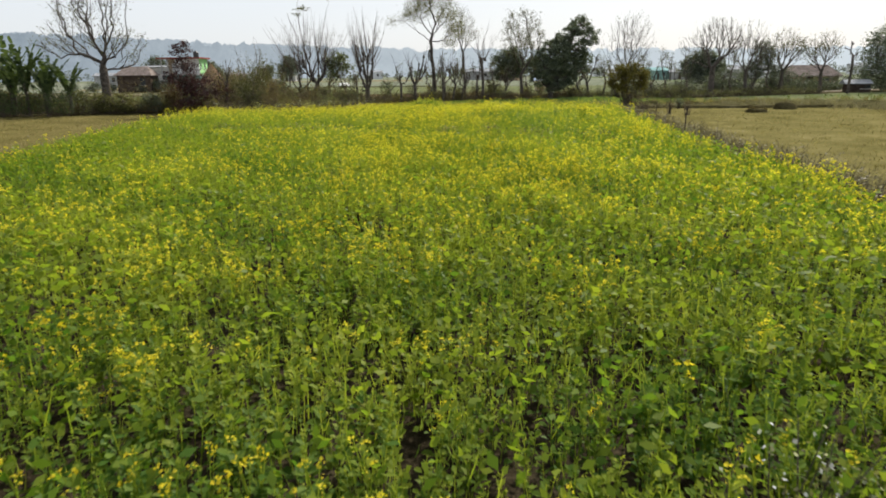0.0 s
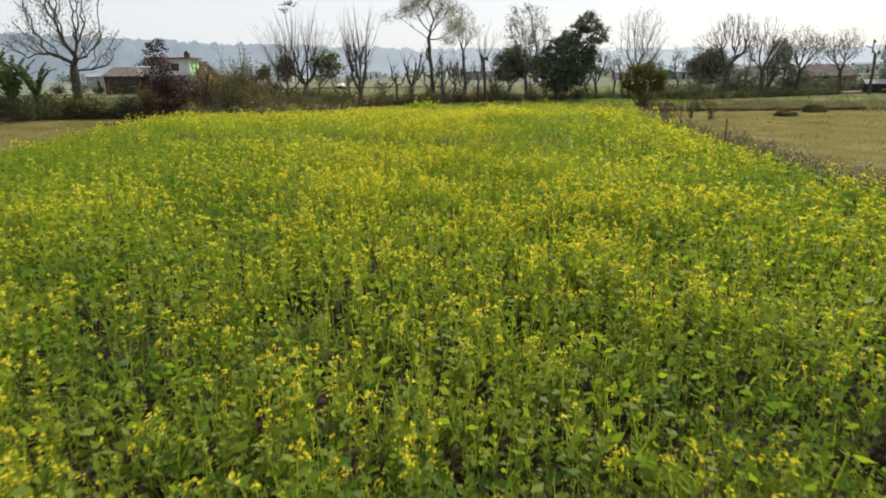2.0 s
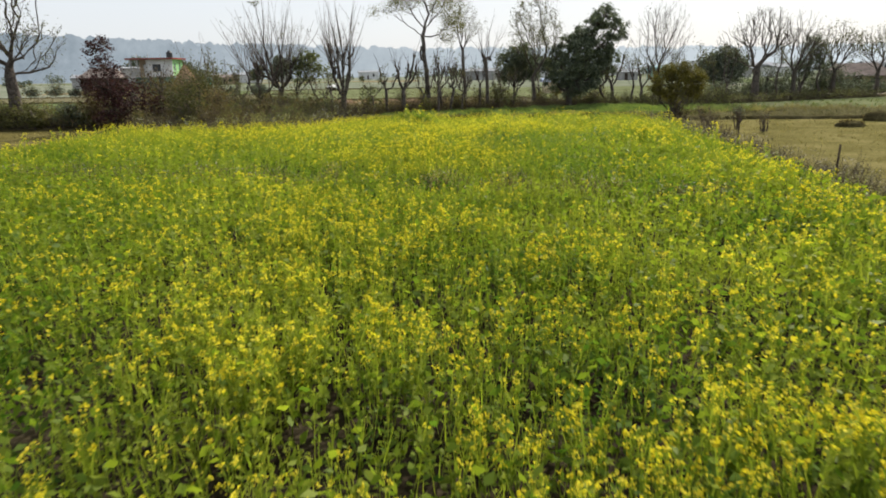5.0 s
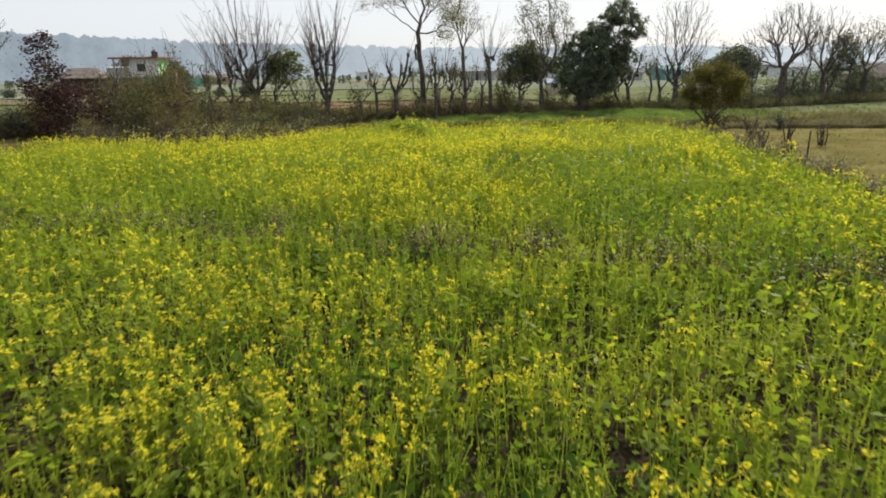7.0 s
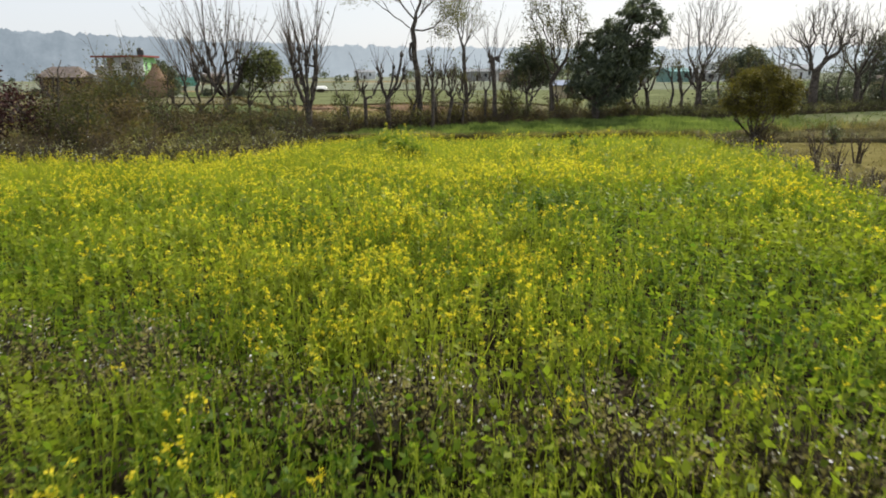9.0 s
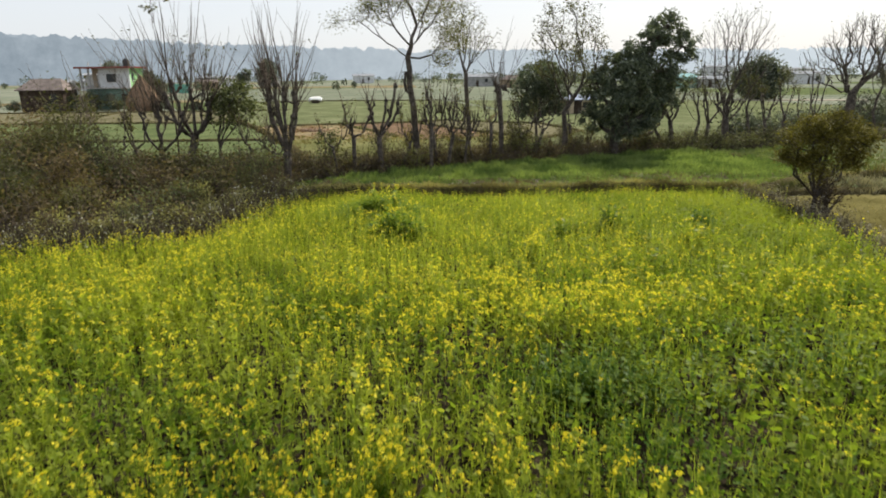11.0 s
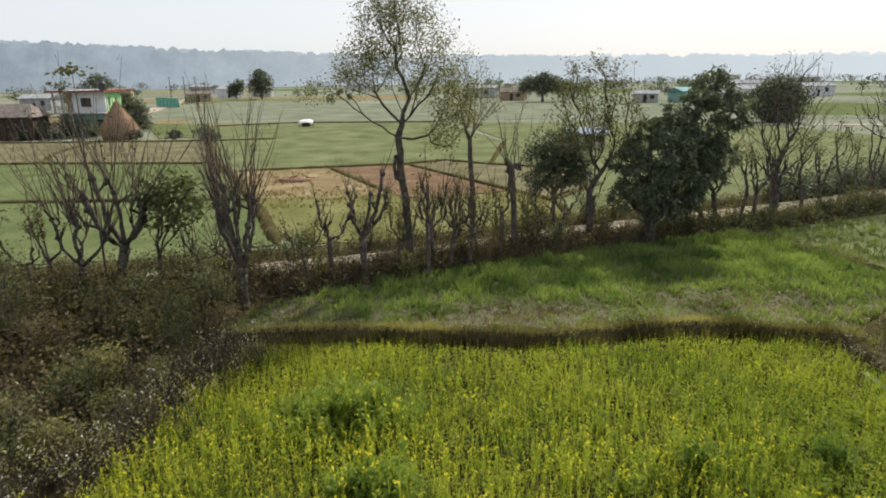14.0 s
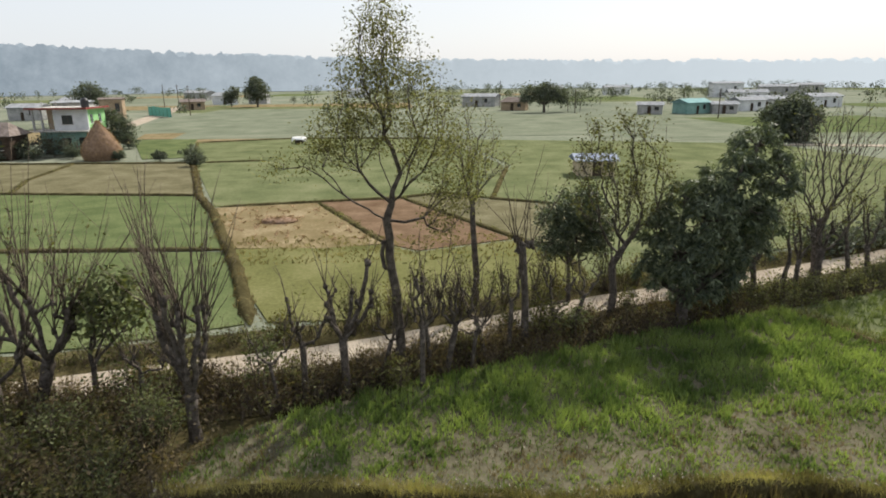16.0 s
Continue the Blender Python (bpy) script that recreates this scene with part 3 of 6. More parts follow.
ridge("field_bank", [(13.3, 53.3), (18, 53.4), (24.3, 52.2), (32.1, 51.6), (34.1, 46.2), (60, 40.2)], 0.6, 0.18, BUND, "low bank across the stubble field")
ridge("field_bank", [(19.0, 57.2), (24, 57.2), (36, 57.2), (70, 52.6)], 0.8, 0.2, BUND, "low weedy bank across the fields")
GREY_BANK = [(24, 57.6), (30, 57.0), (33, 52.5), (34.6, 46.5), (37, 38)]
STRIP = [(-6.2, 65.2), (-8.95, 72.8), (-14.8, 87), (-18.4, 94.3), (-26.7, 116)]
ridge("field_bank", STRIP, 0.75, 0.25, BUND, "grey weedy bank running back between fields")
FAR_BANKS = ([(-60, 78.3), (-10.7, 76.9)], [(-80, 97.3), (-36, 96.5), (-18.3, 94.5)], [(-36, 97), (-39, 104), (-41, 117)], [(-80, 118.4), (-26, 115.6), (-18, 117)],
             [(-15.5, 89.3), (-7.7, 90.7), (-0.9, 91.9), (2.8, 93.9), (6.6, 91)], [(-7.6, 90.6), (-1.4, 77.6)], [(-0.8, 91.7), (6.4, 79.0), (8.9, 74.5), (9.2, 70.4)], [(-34, 139.6), (-19.5, 144.5), (4, 141)], [(-26.7, 116), (-34.5, 139.8)], [(8.9, 70.2), (9.0, 74.8), (13.4, 80.2), (11.4, 88.4), (6.6, 90.9), (10.4, 110)])
for line in FAR_BANKS:
    ridge("field_bank", line, 0.5, 0.15, BUND, "low dark bank between far fields")
WEEDY = [(-14, 33.6), (-6.8, 31.8), (-3.5, 31.2), (-0.3, 30.0), (2.4, 29.4), (5.1, 28.2), (9.2, 27.0)]
ridge("crop_bank", WEEDY, 0.6, 0.2, BUND, "narrow weedy bank crossing the mustard field")


# ---- crops and weeds ----
def stalk_quads(p0, p1, r):
    """Two long faces of a thin stalk."""
    p0, p1 = np.array(p0, float), np.array(p1, float)
    d = unit(p1 - p0)
    a = unit(np.cross(d, (0.3, 1, 0.2)))
    b = np.cross(d, a)
    return [np.stack([p0 - o * r, p0 + o * r, p1 + o * r * 0.6, p1 - o * r * 0.6]) for o in (a, b)]


def broad_leaf(b0, d, length, w, droop):
    """A rounded leaf folded along its midrib: two quads."""
    s = unit(np.cross(d, (0, 0, 1)))
    up = np.array((0, 0, w * 0.3))
    tip = b0 + d * length + np.array((0, 0, -droop * length))
    a, b = b0 + d * length * 0.35, b0 + d * length * 0.78 + np.array((0, 0, -0.4 * droop * length))
    return [np.stack([b0, a + s * w * k + up, b + s * w * 0.8 * k + up * 0.7, tip]) for k in (1, -1)]


def ribbon(p0, p1, r):
    """A thin flat stalk."""
    d = unit(p1 - p0)
    s = unit(np.cross(d, rng.normal(size=3))) * r
    return np.stack([p0 - s, p0 + s, p1 + s * 0.6, p1 - s * 0.6])


def fine_plant(flower):
    """A small thin plant of the late-sown far end."""
    h = rng.uniform(0.7, 0.9)
    top = np.array((rng.normal(0, 0.06), rng.normal(0, 0.06), h))
    q, m = [ribbon(np.array((0, 0, 0.1)), top, 0.006)], [1]
    for t in leaf_quads(top + rng.normal(0, 0.016, (4, 3)) * np.array((1, 1, 1.8)), 0.033, 0.85, -0.3):
        q.append(t)
        m.append(2 if flower else 1)
    for k in range(8):
        z, a = rng.uniform(0.3, 1.0), rng.uniform(0, 2 * math.pi)
        d = unit(np.array((math.cos(a), math.sin(a), rng.uniform(0.3, 1.8))))
        leaf = broad_leaf(top * z * 0.96, d, np.interp(z, [0.3, 1.0], [0.12, 0.06]) * rng.uniform(0.7, 1.3), rng.uniform(0.011, 0.022), rng.uniform(0.05, 0.3))
        q.append(np.stack([leaf[0][0], leaf[0][1], leaf[0][3], leaf[1][1]]))
        m.append(0)
    return np.array(q), np.array(m)


def mustard_plant(heads, level, leafy):
    """One plant, about 0.85 m tall: quads and their materials (0 leaf, 1 stalk and bud, 2 flower). level 0 is finest."""
    q, m = [], []

    def add(quads, mat):
        for t in quads:
            q.append(t)
            m.append(mat)
    h = rng.uniform(0.72, 0.9)
    top = np.array((rng.normal(0, 0.05), rng.normal(0, 0.05), h))
    add(stalk_quads((0, 0, 0.12), top, 0.007)[: 2 if level == 0 else 1], 1)
    ends = [top]
    for k in range(max(heads, 2 if level == 0 else 1) - 1):
        f, a, o = rng.uniform(0.45, 0.75), rng.uniform(0, 2 * math.pi), rng.uniform(0.04, 0.13)
        e = top * f + np.array((math.cos(a) * o, math.sin(a) * o, 0))
        e[2] = h * rng.uniform(0.74, 1.02)
        add([ribbon(top * f, e, 0.005)], 1)
        ends.append(e)
    for e in ends:
        if heads:                                   # a dome of small petals round a tuft of buds
            n, size, rad = ((8, 0.026, 0.025), (5, 0.034, 0.024), (4, 0.046, 0.026))[level]
            v = unit(rng.normal(size=(n, 3)))
            v[:, 2] = np.abs(v[:, 2]) * 1.1 - 0.35
            if not leafy:                           # taller plants carry longer, narrower racemes
                v = v * np.array((0.72, 0.72, 1.7))
            add(leaf_quads(e + v * rad, size, 0.9, -0.25), 2)
            if level < 2:
                add(leaf_quads(e + rng.normal(0, 0.008, (1, 3)) + np.array((0, 0, 0.012)), 0.022, 0.8, -0.9), 1)
            if level == 0:                          # open flowers straggling down the stalk
                add(leaf_quads(e - np.array((0, 0, 1)) * rng.uniform(0.03, 0.10, (2, 1)) + rng.normal(0, 0.016, (2, 3)), 0.022, 0.85, -0.1), 2)
        else:
            add(leaf_quads(e + rng.normal(0, 0.012, (4 if level == 0 else 2, 3)), 0.035, 0.6, -0.8), 1)
    for k in range((14 if leafy else 12, 12, 7)[level]):
        z = rng.uniform(0.2, 1.0) ** 0.7
        a = rng.uniform(0, 2 * math.pi)
        big = np.interp(z, [0.1, 0.5, 1.0], [0.14, 0.10, 0.055]) * rng.uniform(0.7, 1.3) * (1.25 if leafy else 1.0, 1.32, 1.7)[level]
        d = np.array((math.cos(a), math.sin(a), rng.uniform(0.1, 0.8) + (0.5 if leafy else 1.1) * z))
        d = d / np.linalg.norm(d)
        b0 = top * z * 0.97 + np.array((d[0], d[1], 0)) * rng.uniform(0, 0.06)
        leaf = broad_leaf(b0, d, big, big * (rng.uniform(0.25, 0.4) if leafy else rng.uniform(0.13, 0.22)), rng.uniform(0.05, 0.4))
        if level > 0 or k % 2 == 0:
            leaf = [np.stack([b0, leaf[0][1], leaf[0][3], leaf[1][1]])]
        add(leaf, 0)
    return np.array(q), np.array(m)


GAPS = [(1.7, 12.8, 0.7), (-5.5, 18.0, 0.8), (-0.6, 19.4, 0.6), (1.6, 19.8, 0.7), (-0.2, 16.5, 0.5), (3.9, 37.0, 1.3), (2.9, 38.1, 1.0), (3.3, 35.7, 0.9), (4.8, 34.3, 0.9),
        (-1.0, 49.5, 1.6), (-0.2, 46.5, 0.8), (4.5, 46.6, 0.45), (6.0, 47.0, 0.45), (8.9, 47.3, 0.5), (6.6, 45.7, 0.4), (-3.4, 7.2, 1.0), (0.2, 6.4, 0.9), (-2.2, 10.5, 0.9), (3.2, 11.0, 1.0), (7.0, 21.0, 1.2), (0.9, 8.2, 0.8), (-1.6, 8.3, 0.7), (6.5, 38.5, 1.5), (5.2, 32.6, 1.7), (3.4, 31.4, 1.0)]


TUFTS = [(-1.0, 49.5, 1.35), (-0.2, 46.5, 0.6), (4.5, 46.6, 0.3), (6.0, 47.0, 0.3), (8.9, 47.3, 0.3), (3.2, 44.2, 0.3), (7.4, 45.0, 0.35), (5.2, 43.2, 0.3), (2.8, 37.8, 0.7)]    # darker clumps at the far end


BARE = [(-1.4, 14.9, 1.1, 0.3), (4.4, 27.0, 0.8, 0.35), (-0.1, 29.6, 0.5, 0.3), (0.6, 25.0, 0.3, 0.2), (1.7, 24.3, 0.35, 0.2), (3.0, 9.2, 0.4, 0.25), (-3.0, 7.8, 0.5, 0.25)]    # thin places where soil shows


def gap_at(x, y):
    return sum(np.exp(-((x - gx) ** 2 + ((y - gy) * 1.3) ** 2) / gr ** 2) for gx, gy, gr in GAPS)


def bloom(x, y):
    """How many of the plants flower."""
    p = np.interp(y, [0, 8, 13, 17, 22, 29, 35, 39, 42, 45, 49, 53], [0.10, 0.13, 0.27, 0.40, 0.31, 0.22, 0.30, 0.54, 0.58, 0.56, 0.44, 0.46])
    p = p + (field_noise(x * 0.8, y * 1.2, 7.0, 3) - 0.5) * 0.4 + (field_noise(x * 0.7, y * 1.5, 2.2, 4) - 0.5) * 0.45
    p = p - 0.03 * np.clip(x - 0.5, -6, 9) * np.clip((y - 42) / 3, 0, 1)
    p = p + 0.14 * np.clip((x - 3) / 3, 0, 1) * np.clip((y - 14) / 6, 0, 1) * np.clip((45 - y) / 4, 0, 1)
    p = p + 0.6 * np.exp(-((x - 2.5) ** 2 / 2.2 + (y - 40.2) ** 2 / 0.9)) + 0.3 * np.exp(-((x + 1.0) ** 2 / 3 + (y - 48.2) ** 2 / 1.5))
    p = p - 0.32 * np.exp(-((y - np.interp(x, [q[0] for q in WEEDY], [q[1] for q in WEEDY]) + 1.0) / 0.75) ** 2)       # few flowers before the weedy bank
    return np.clip(p - 0.7 * gap_at(x, y), 0.02, 0.95)


def crop():
    Q, M, T = [], [], []
    wx, wy = np.array([p[0] for p in WEEDY]), np.array([p[1] for p in WEEDY])
    for level, dens in ((0, 50), (1, 32), (2, 15), (3, 52)):
        x, y = scatter(MUSTARD, dens)
        side = np.abs(x - 0.2)
        near = (side < np.where(y < 13, 4.2, 3.0)) & (y < 36) & (y > 6.4)
        late = y > 42 + 1.6 * (field_noise(x, y, 2.5, 17) - 0.5) + rng.normal(0, 1.6, len(x))
        mid = ~near & ~late & (side < 8.5)
        k = (near, mid, ~near & ~mid & ~late, late)[level]
        bank = np.abs(y - np.interp(x, wx, wy) + 0.1) < 0.28
        k &= ~(bank & (rng.random(len(x)) < 0.75))
        k &= (field_noise(x, y, 1.1, 9) > 0.04) & ((y > 6) | (rng.random(len(x)) < 0.5))
        for bx_, by_, rx_, ry_ in BARE:
            k &= ((x - bx_) / rx_) ** 2 + ((y - by_) / ry_) ** 2 + rng.normal(0, 0.35, len(x)) > 1
        x, y = x[k], y[k]
        if level == 1:
            for gx, gy, gr in TUFTS:
                n = int((330 if gx < 1 else 190) * gr ** 1.5)
                x, y = np.concatenate([x, gx + rng.normal(0, gr * 0.75, n)]), np.concatenate([y, gy + rng.normal(0, gr * 0.45, n)])
        p, gap = bloom(x, y), gap_at(x, y)
        kind = np.where(rng.random(len(x)) < p, np.where(rng.random(len(x)) < (0.3 + 0.4 * p) * np.interp(y, [24, 30, 38, 41], [1, 0.55, 0.55, 1]), 0, 1), 2)
        dark = (y > 37) & (rng.random(len(x)) < np.where(x < 1.5, 2.0, 1.0) * gap - 0.15)
        kind = np.where(dark, np.where(rng.random(len(x)) < 0.08, 1, 2), kind)
        broad = (y < 12 + rng.normal(0, 3.0, len(x))) | dark | (rng.random(len(x)) < 0.15 + np.clip((y - 40.5) / 3, 0, 1) * np.clip((52.5 - y) / 3, 0, 1) * np.interp(x, [1, 5], [-0.05, 0.6]))
        tint0 = 0.24 + 0.5 * field_noise(x, y, 4.0, 11) + rng.normal(0, 0.13, len(x)) + np.interp(y, [6, 10, 14, 26, 36, 39, 41, 45], [-0.06, -0.06, 0.0, 0.0, 0.02, 0.10, 0.18, 0.40]) - 0.26 * np.clip((x - 1.5) / 4, 0, 1) * np.clip((y - 40.5) / 3, 0, 1) - np.where(y < 15, 0.12, np.where(y > 40, 0.5, 0.26)) * np.clip(gap, 0, 1.2)
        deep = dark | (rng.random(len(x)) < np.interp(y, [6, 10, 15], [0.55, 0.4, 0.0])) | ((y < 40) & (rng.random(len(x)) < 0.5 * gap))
        for t, (heads, leafy) in enumerate(((3, True), (1, True), (0, True), (4, False), (1, False), (0, False))):
            for v in range(6):
                q, m = mustard_plant(heads if level < 2 else min(heads, 3), min(level, 1), leafy) if level < 3 or t == 2 else fine_plant(heads > 0)
                sel = np.where((kind == t % 3) & (broad == leafy) & (np.arange(len(x)) % 6 == v))[0]
                n = len(sel)
                a = rng.uniform(0, 2 * np.pi, n)
                s = rng.uniform(0.8, 1.14, n) * (0.80 if heads == 0 else 1.02)
                s *= 0.86 + 0.28 * field_noise(x[sel], y[sel], 3.0, 21)
                s *= 1 + np.clip((y[sel] - 40.5) / 3, 0, 1) * np.interp(x[sel], [0, 4], [0.5, 1]) * (0.56 * field_noise(x[sel], y[sel], 1.0, 23) - 0.28)
                s *= np.interp(y[sel], [0, 13, 20, 30, 36, 40, 46, 50.8, 53.1], [0.84, 0.84, 0.95, 1.0, 1.12, 1.06, 0.9, 0.78, 0.40])
                for gx, gy, up in ((-1.0, 49.4, 0.8), (-0.2, 46.5, 0.5), (4.5, 46.6, 0.25), (6.0, 47.0, 0.25), (8.9, 47.3, 0.25), (-0.7, 52.0, 0.75)):
                    s *= 1 + up * np.exp(-((x[sel] - gx) ** 2 / 1.4 + (y[sel] - gy) ** 2 / 0.6))
                c, sn = np.cos(a) * s, np.sin(a) * s
                out = np.empty((n,) + q.shape, dtype=np.float32)
                lx, ly = rng.normal(0, 0.10, n), rng.normal(0, 0.10, n)
                zz = q[None, ..., 2] * s[:, None, None]
                out[..., 0] = q[None, ..., 0] * c[:, None, None] - q[None, ..., 1] * sn[:, None, None] + x[sel][:, None, None] + lx[:, None, None] * zz
                out[..., 1] = q[None, ..., 0] * sn[:, None, None] + q[None, ..., 1] * c[:, None, None] + y[sel][:, None, None] + ly[:, None, None] * zz
                out[..., 2] = zz
                Q.append(out.reshape(-1, 4, 3))
                mm = np.tile(m, n)
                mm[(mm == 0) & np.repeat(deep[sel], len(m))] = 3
                M.append(mm)
                lift = 0.55 * (q[..., 2].mean(axis=1) - 0.5)            # lighter towards the top: young growth, and lit tops put into the tint
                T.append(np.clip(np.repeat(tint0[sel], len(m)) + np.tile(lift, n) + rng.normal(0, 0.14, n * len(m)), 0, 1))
    x, y = scatter([p for p in MUSTARD if p[1] > 40] + [(-13, 40)], 70)    # fine upright growth at the far end
    k = rng.random(len(x)) < np.clip((y - 40) / 3, 0, 1) - 1.2 * gap_at(x, y)
    x, y = x[k], y[k]
    n = len(x)
    Q.append(blade_quads(np.stack([x, y, np.full(n, 0.05)], 1), np.interp(y, [40, 49, 53.5], [0.64, 0.54, 0.45]) * (0.8 + 0.4 * field_noise(x, y, 3.0, 21)), 0.0055, 0.2).astype(np.float32))
    M.append((rng.random(n) < 0.25).astype(int))
    T.append(np.clip(0.34 + 0.5 * field_noise(x, y, 4.0, 11) + rng.normal(0, 0.2, n), 0, 1))
    x, y = scatter(MUSTARD, 46)                     # narrow upright leaves among the stalks
    k = (y > 6) & (y < 42) & (field_noise(x, y, 1.1, 9) > 0.04) & (rng.random(len(x)) > 0.8 * gap_at(x, y))
    k &= (np.abs(x) > 3.5) | (rng.random(len(x)) < 0.5)
    x, y = x[k], y[k]
    n = len(x)
    Q.append(blade_quads(np.stack([x, y, rng.uniform(0.1, 0.4, n)], 1), np.interp(y, [0, 13, 20, 36, 42], [0.32, 0.32, 0.40, 0.46, 0.42]), 0.0065, 0.2).astype(np.float32))
    M.append((rng.random(n) < 0.35).astype(int))
    T.append(np.clip(0.3 + 0.5 * field_noise(x, y, 4.0, 11) + rng.normal(0, 0.16, n), 0, 1))
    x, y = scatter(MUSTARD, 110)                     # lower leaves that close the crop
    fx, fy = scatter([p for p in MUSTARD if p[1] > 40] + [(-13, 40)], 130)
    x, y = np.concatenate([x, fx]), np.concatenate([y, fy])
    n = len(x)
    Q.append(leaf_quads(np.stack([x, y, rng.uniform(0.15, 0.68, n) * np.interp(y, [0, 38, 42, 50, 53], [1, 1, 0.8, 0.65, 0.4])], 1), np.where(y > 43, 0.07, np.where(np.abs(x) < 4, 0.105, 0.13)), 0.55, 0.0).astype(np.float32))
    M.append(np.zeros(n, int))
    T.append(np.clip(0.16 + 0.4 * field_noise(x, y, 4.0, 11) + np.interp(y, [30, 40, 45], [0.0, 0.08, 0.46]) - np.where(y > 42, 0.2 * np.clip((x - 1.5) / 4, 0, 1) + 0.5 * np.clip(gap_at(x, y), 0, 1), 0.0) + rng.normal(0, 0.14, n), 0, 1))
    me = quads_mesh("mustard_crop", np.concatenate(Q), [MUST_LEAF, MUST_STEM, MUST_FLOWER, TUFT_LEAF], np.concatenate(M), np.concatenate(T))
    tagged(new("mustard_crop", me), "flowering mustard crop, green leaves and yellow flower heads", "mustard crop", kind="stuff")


crop()


def grass(name, x, y, z, height, width, mat, label, per=4, flower=None, share=0.0, lean=0.35, category="grass"):
    """Tufts of blades, some with pale flower specks on top."""
    n = len(x)
    b = np.repeat(np.stack([x, y, np.broadcast_to(z, n)], 1), per, axis=0) + rng.normal(0, 1, (n * per, 3)) * np.array((0.06, 0.06, 0))
    hh = np.repeat(np.broadcast_to(height, n) * (0.55 + 0.9 * field_noise(x, y, 1.6, 31)), per)
    q = blade_quads(b, hh, width, lean)
    t = np.clip(np.repeat(field_noise(x, y, 3.0, 33), per) + rng.normal(0, 0.2, n * per), 0, 1)
    mats, idx = [mat], np.zeros(len(q), int)
    if flower is not None and share > 0:
        k = np.where(rng.random(len(q)) < share)[0]
        fl = leaf_quads(q[k, 2] + rng.normal(0, 0.03, (len(k), 3)), 0.055, 0.8, -0.2)
        q, t, idx = np.concatenate([q, fl]), np.concatenate([t, rng.random(len(fl))]), np.concatenate([idx, np.ones(len(fl), int)])
        mats.append(flower)
    return tagged(new(name, quads_mesh(name, q, mats, idx, t)), label, category, kind="stuff")


def scrub(name, x, y, z, height, spread, leaf, label, each=26, size=0.09, stems=3, flower=None, share=0.1, bud=0.06):
    """Low tangled shrubs: leaning stems with clouds of small leaves."""
    n = len(x)
    h = np.broadcast_to(height, n) * rng.uniform(0.5, 1.3, n) * (0.6 + 0.8 * field_noise(x, y, 2.5, 41))
    base = np.stack([x, y, np.broadcast_to(z, n)], 1)
    st = np.repeat(base, stems, axis=0) + rng.normal(0, 0.06, (n * stems, 3)) * np.array((1, 1, 0))
    q1 = blade_quads(st, np.repeat(h, stems), 0.010, 0.35)
    c = np.repeat(base, each, axis=0)
    hh = np.repeat(h, each)
    u = rng.uniform(0.08, 1.0, n * each) ** 0.75
    c = c + np.stack([rng.normal(0, 1, n * each) * spread * (0.5 + 0.5 * u), rng.normal(0, 1, n * each) * spread * (0.5 + 0.5 * u), u * hh], 1)
    q2 = leaf_quads(c, size, 0.5, 0.1)
    t = np.clip(np.repeat(field_noise(x, y, 2.0, 43) * 0.7 + rng.normal(0.12, 0.16, n), each) + rng.normal(0, 0.11, n * each), 0, 1)
    idx = np.concatenate([np.zeros(len(q1), int), np.ones(len(q2), int)])
    mats, q, tt = [SHOOT, leaf], np.concatenate([q1, q2]), np.concatenate([rng.random(len(q1)), t])
    if flower is not None:
        k = np.where((u > 0.75) & (rng.random(len(c)) < share))[0]
        fl = leaf_quads(c[k] + np.array((0, 0, 0.05)), bud, 0.8, -0.2)
        q, tt, idx = np.concatenate([q, fl]), np.concatenate([tt, rng.random(len(fl))]), np.concatenate([idx, np.full(len(fl), 2)])
        mats.append(flower)
    return tagged(new(name, quads_mesh(name, q, mats, idx, tt)), label, "undergrowth", kind="stuff")


# young wheat on the terrace, thin brown in one patch
x, y = scatter(TERRACE, 60)
bare = np.exp(-(((x - 3.6) / 2.6) ** 2 + ((y - 55.4) / 1.1) ** 2)) + np.exp(-(((x - 11) / 3.5) ** 2 + ((y - 56.5) / 1.6) ** 2)) * 0.6
bare = np.clip(bare + np.clip((56.2 - y + 0.10 * (x - 4)) / 5.0, 0, 0.26) + 0.9 * np.exp(-(((x + 3.6) / 1.3) ** 2 + ((y - 55.6) / 1.4) ** 2)), 0, 1)
k = rng.random(len(x)) > bare * 0.75
grass("young_wheat", x[k], y[k], 0.20, 0.19 - 0.08 * np.clip(bare[k] * 1.5, 0, 1) + 0.05 * (y[k] > 57), 0.022, WHEAT, "young green wheat in uneven tufts", 5, lean=0.3, category="wheat")
grass("dry_stubble", x[~k], y[~k], 0.20, 0.12, 0.012, SCRUB_LEAF, "short dry brown stubble with pale heads on bare earth", 5, PALE_FLOWER, 0.02)
x, y = scatter(GREEN_STRIP, 22)
k = x > np.interp(y, [57, 59.2, 61.6, 64.3, 67], [19.2, 18.8, 17.9, 16.8, 15.6])
x, y = x[k], y[k]
k = rng.random(len(x)) < np.interp(x, [16, 21, 27], [0.95, 0.8, 0.05])
x, y = x[k], y[k]
grass("strip_grass", x, y, 0.0, 0.18, 0.025, STRIP_GRASS, "tufts of fresh green grass in the field strip", 5, lean=0.3)
x, y = scatter([(14.2, 53.2), (26, 52.5), (27, 57), (19.0, 56.9)], 16)
grass("strip_grass", x, y, 0.0, 0.22, 0.025, GREY_WEED, "dry grey grass in the narrow field strip", 5)
x, y = scatter([(9.0, 14), (22, 18), (34, 40), (32, 51), (18, 52.8), (13.2, 52.6), (11.6, 40)], 4)
grass("field_stubble", x, y, -0.03, 0.10, 0.012, DRY_GRASS, "short dry stubble on the harvested field", 3, lean=0.6)
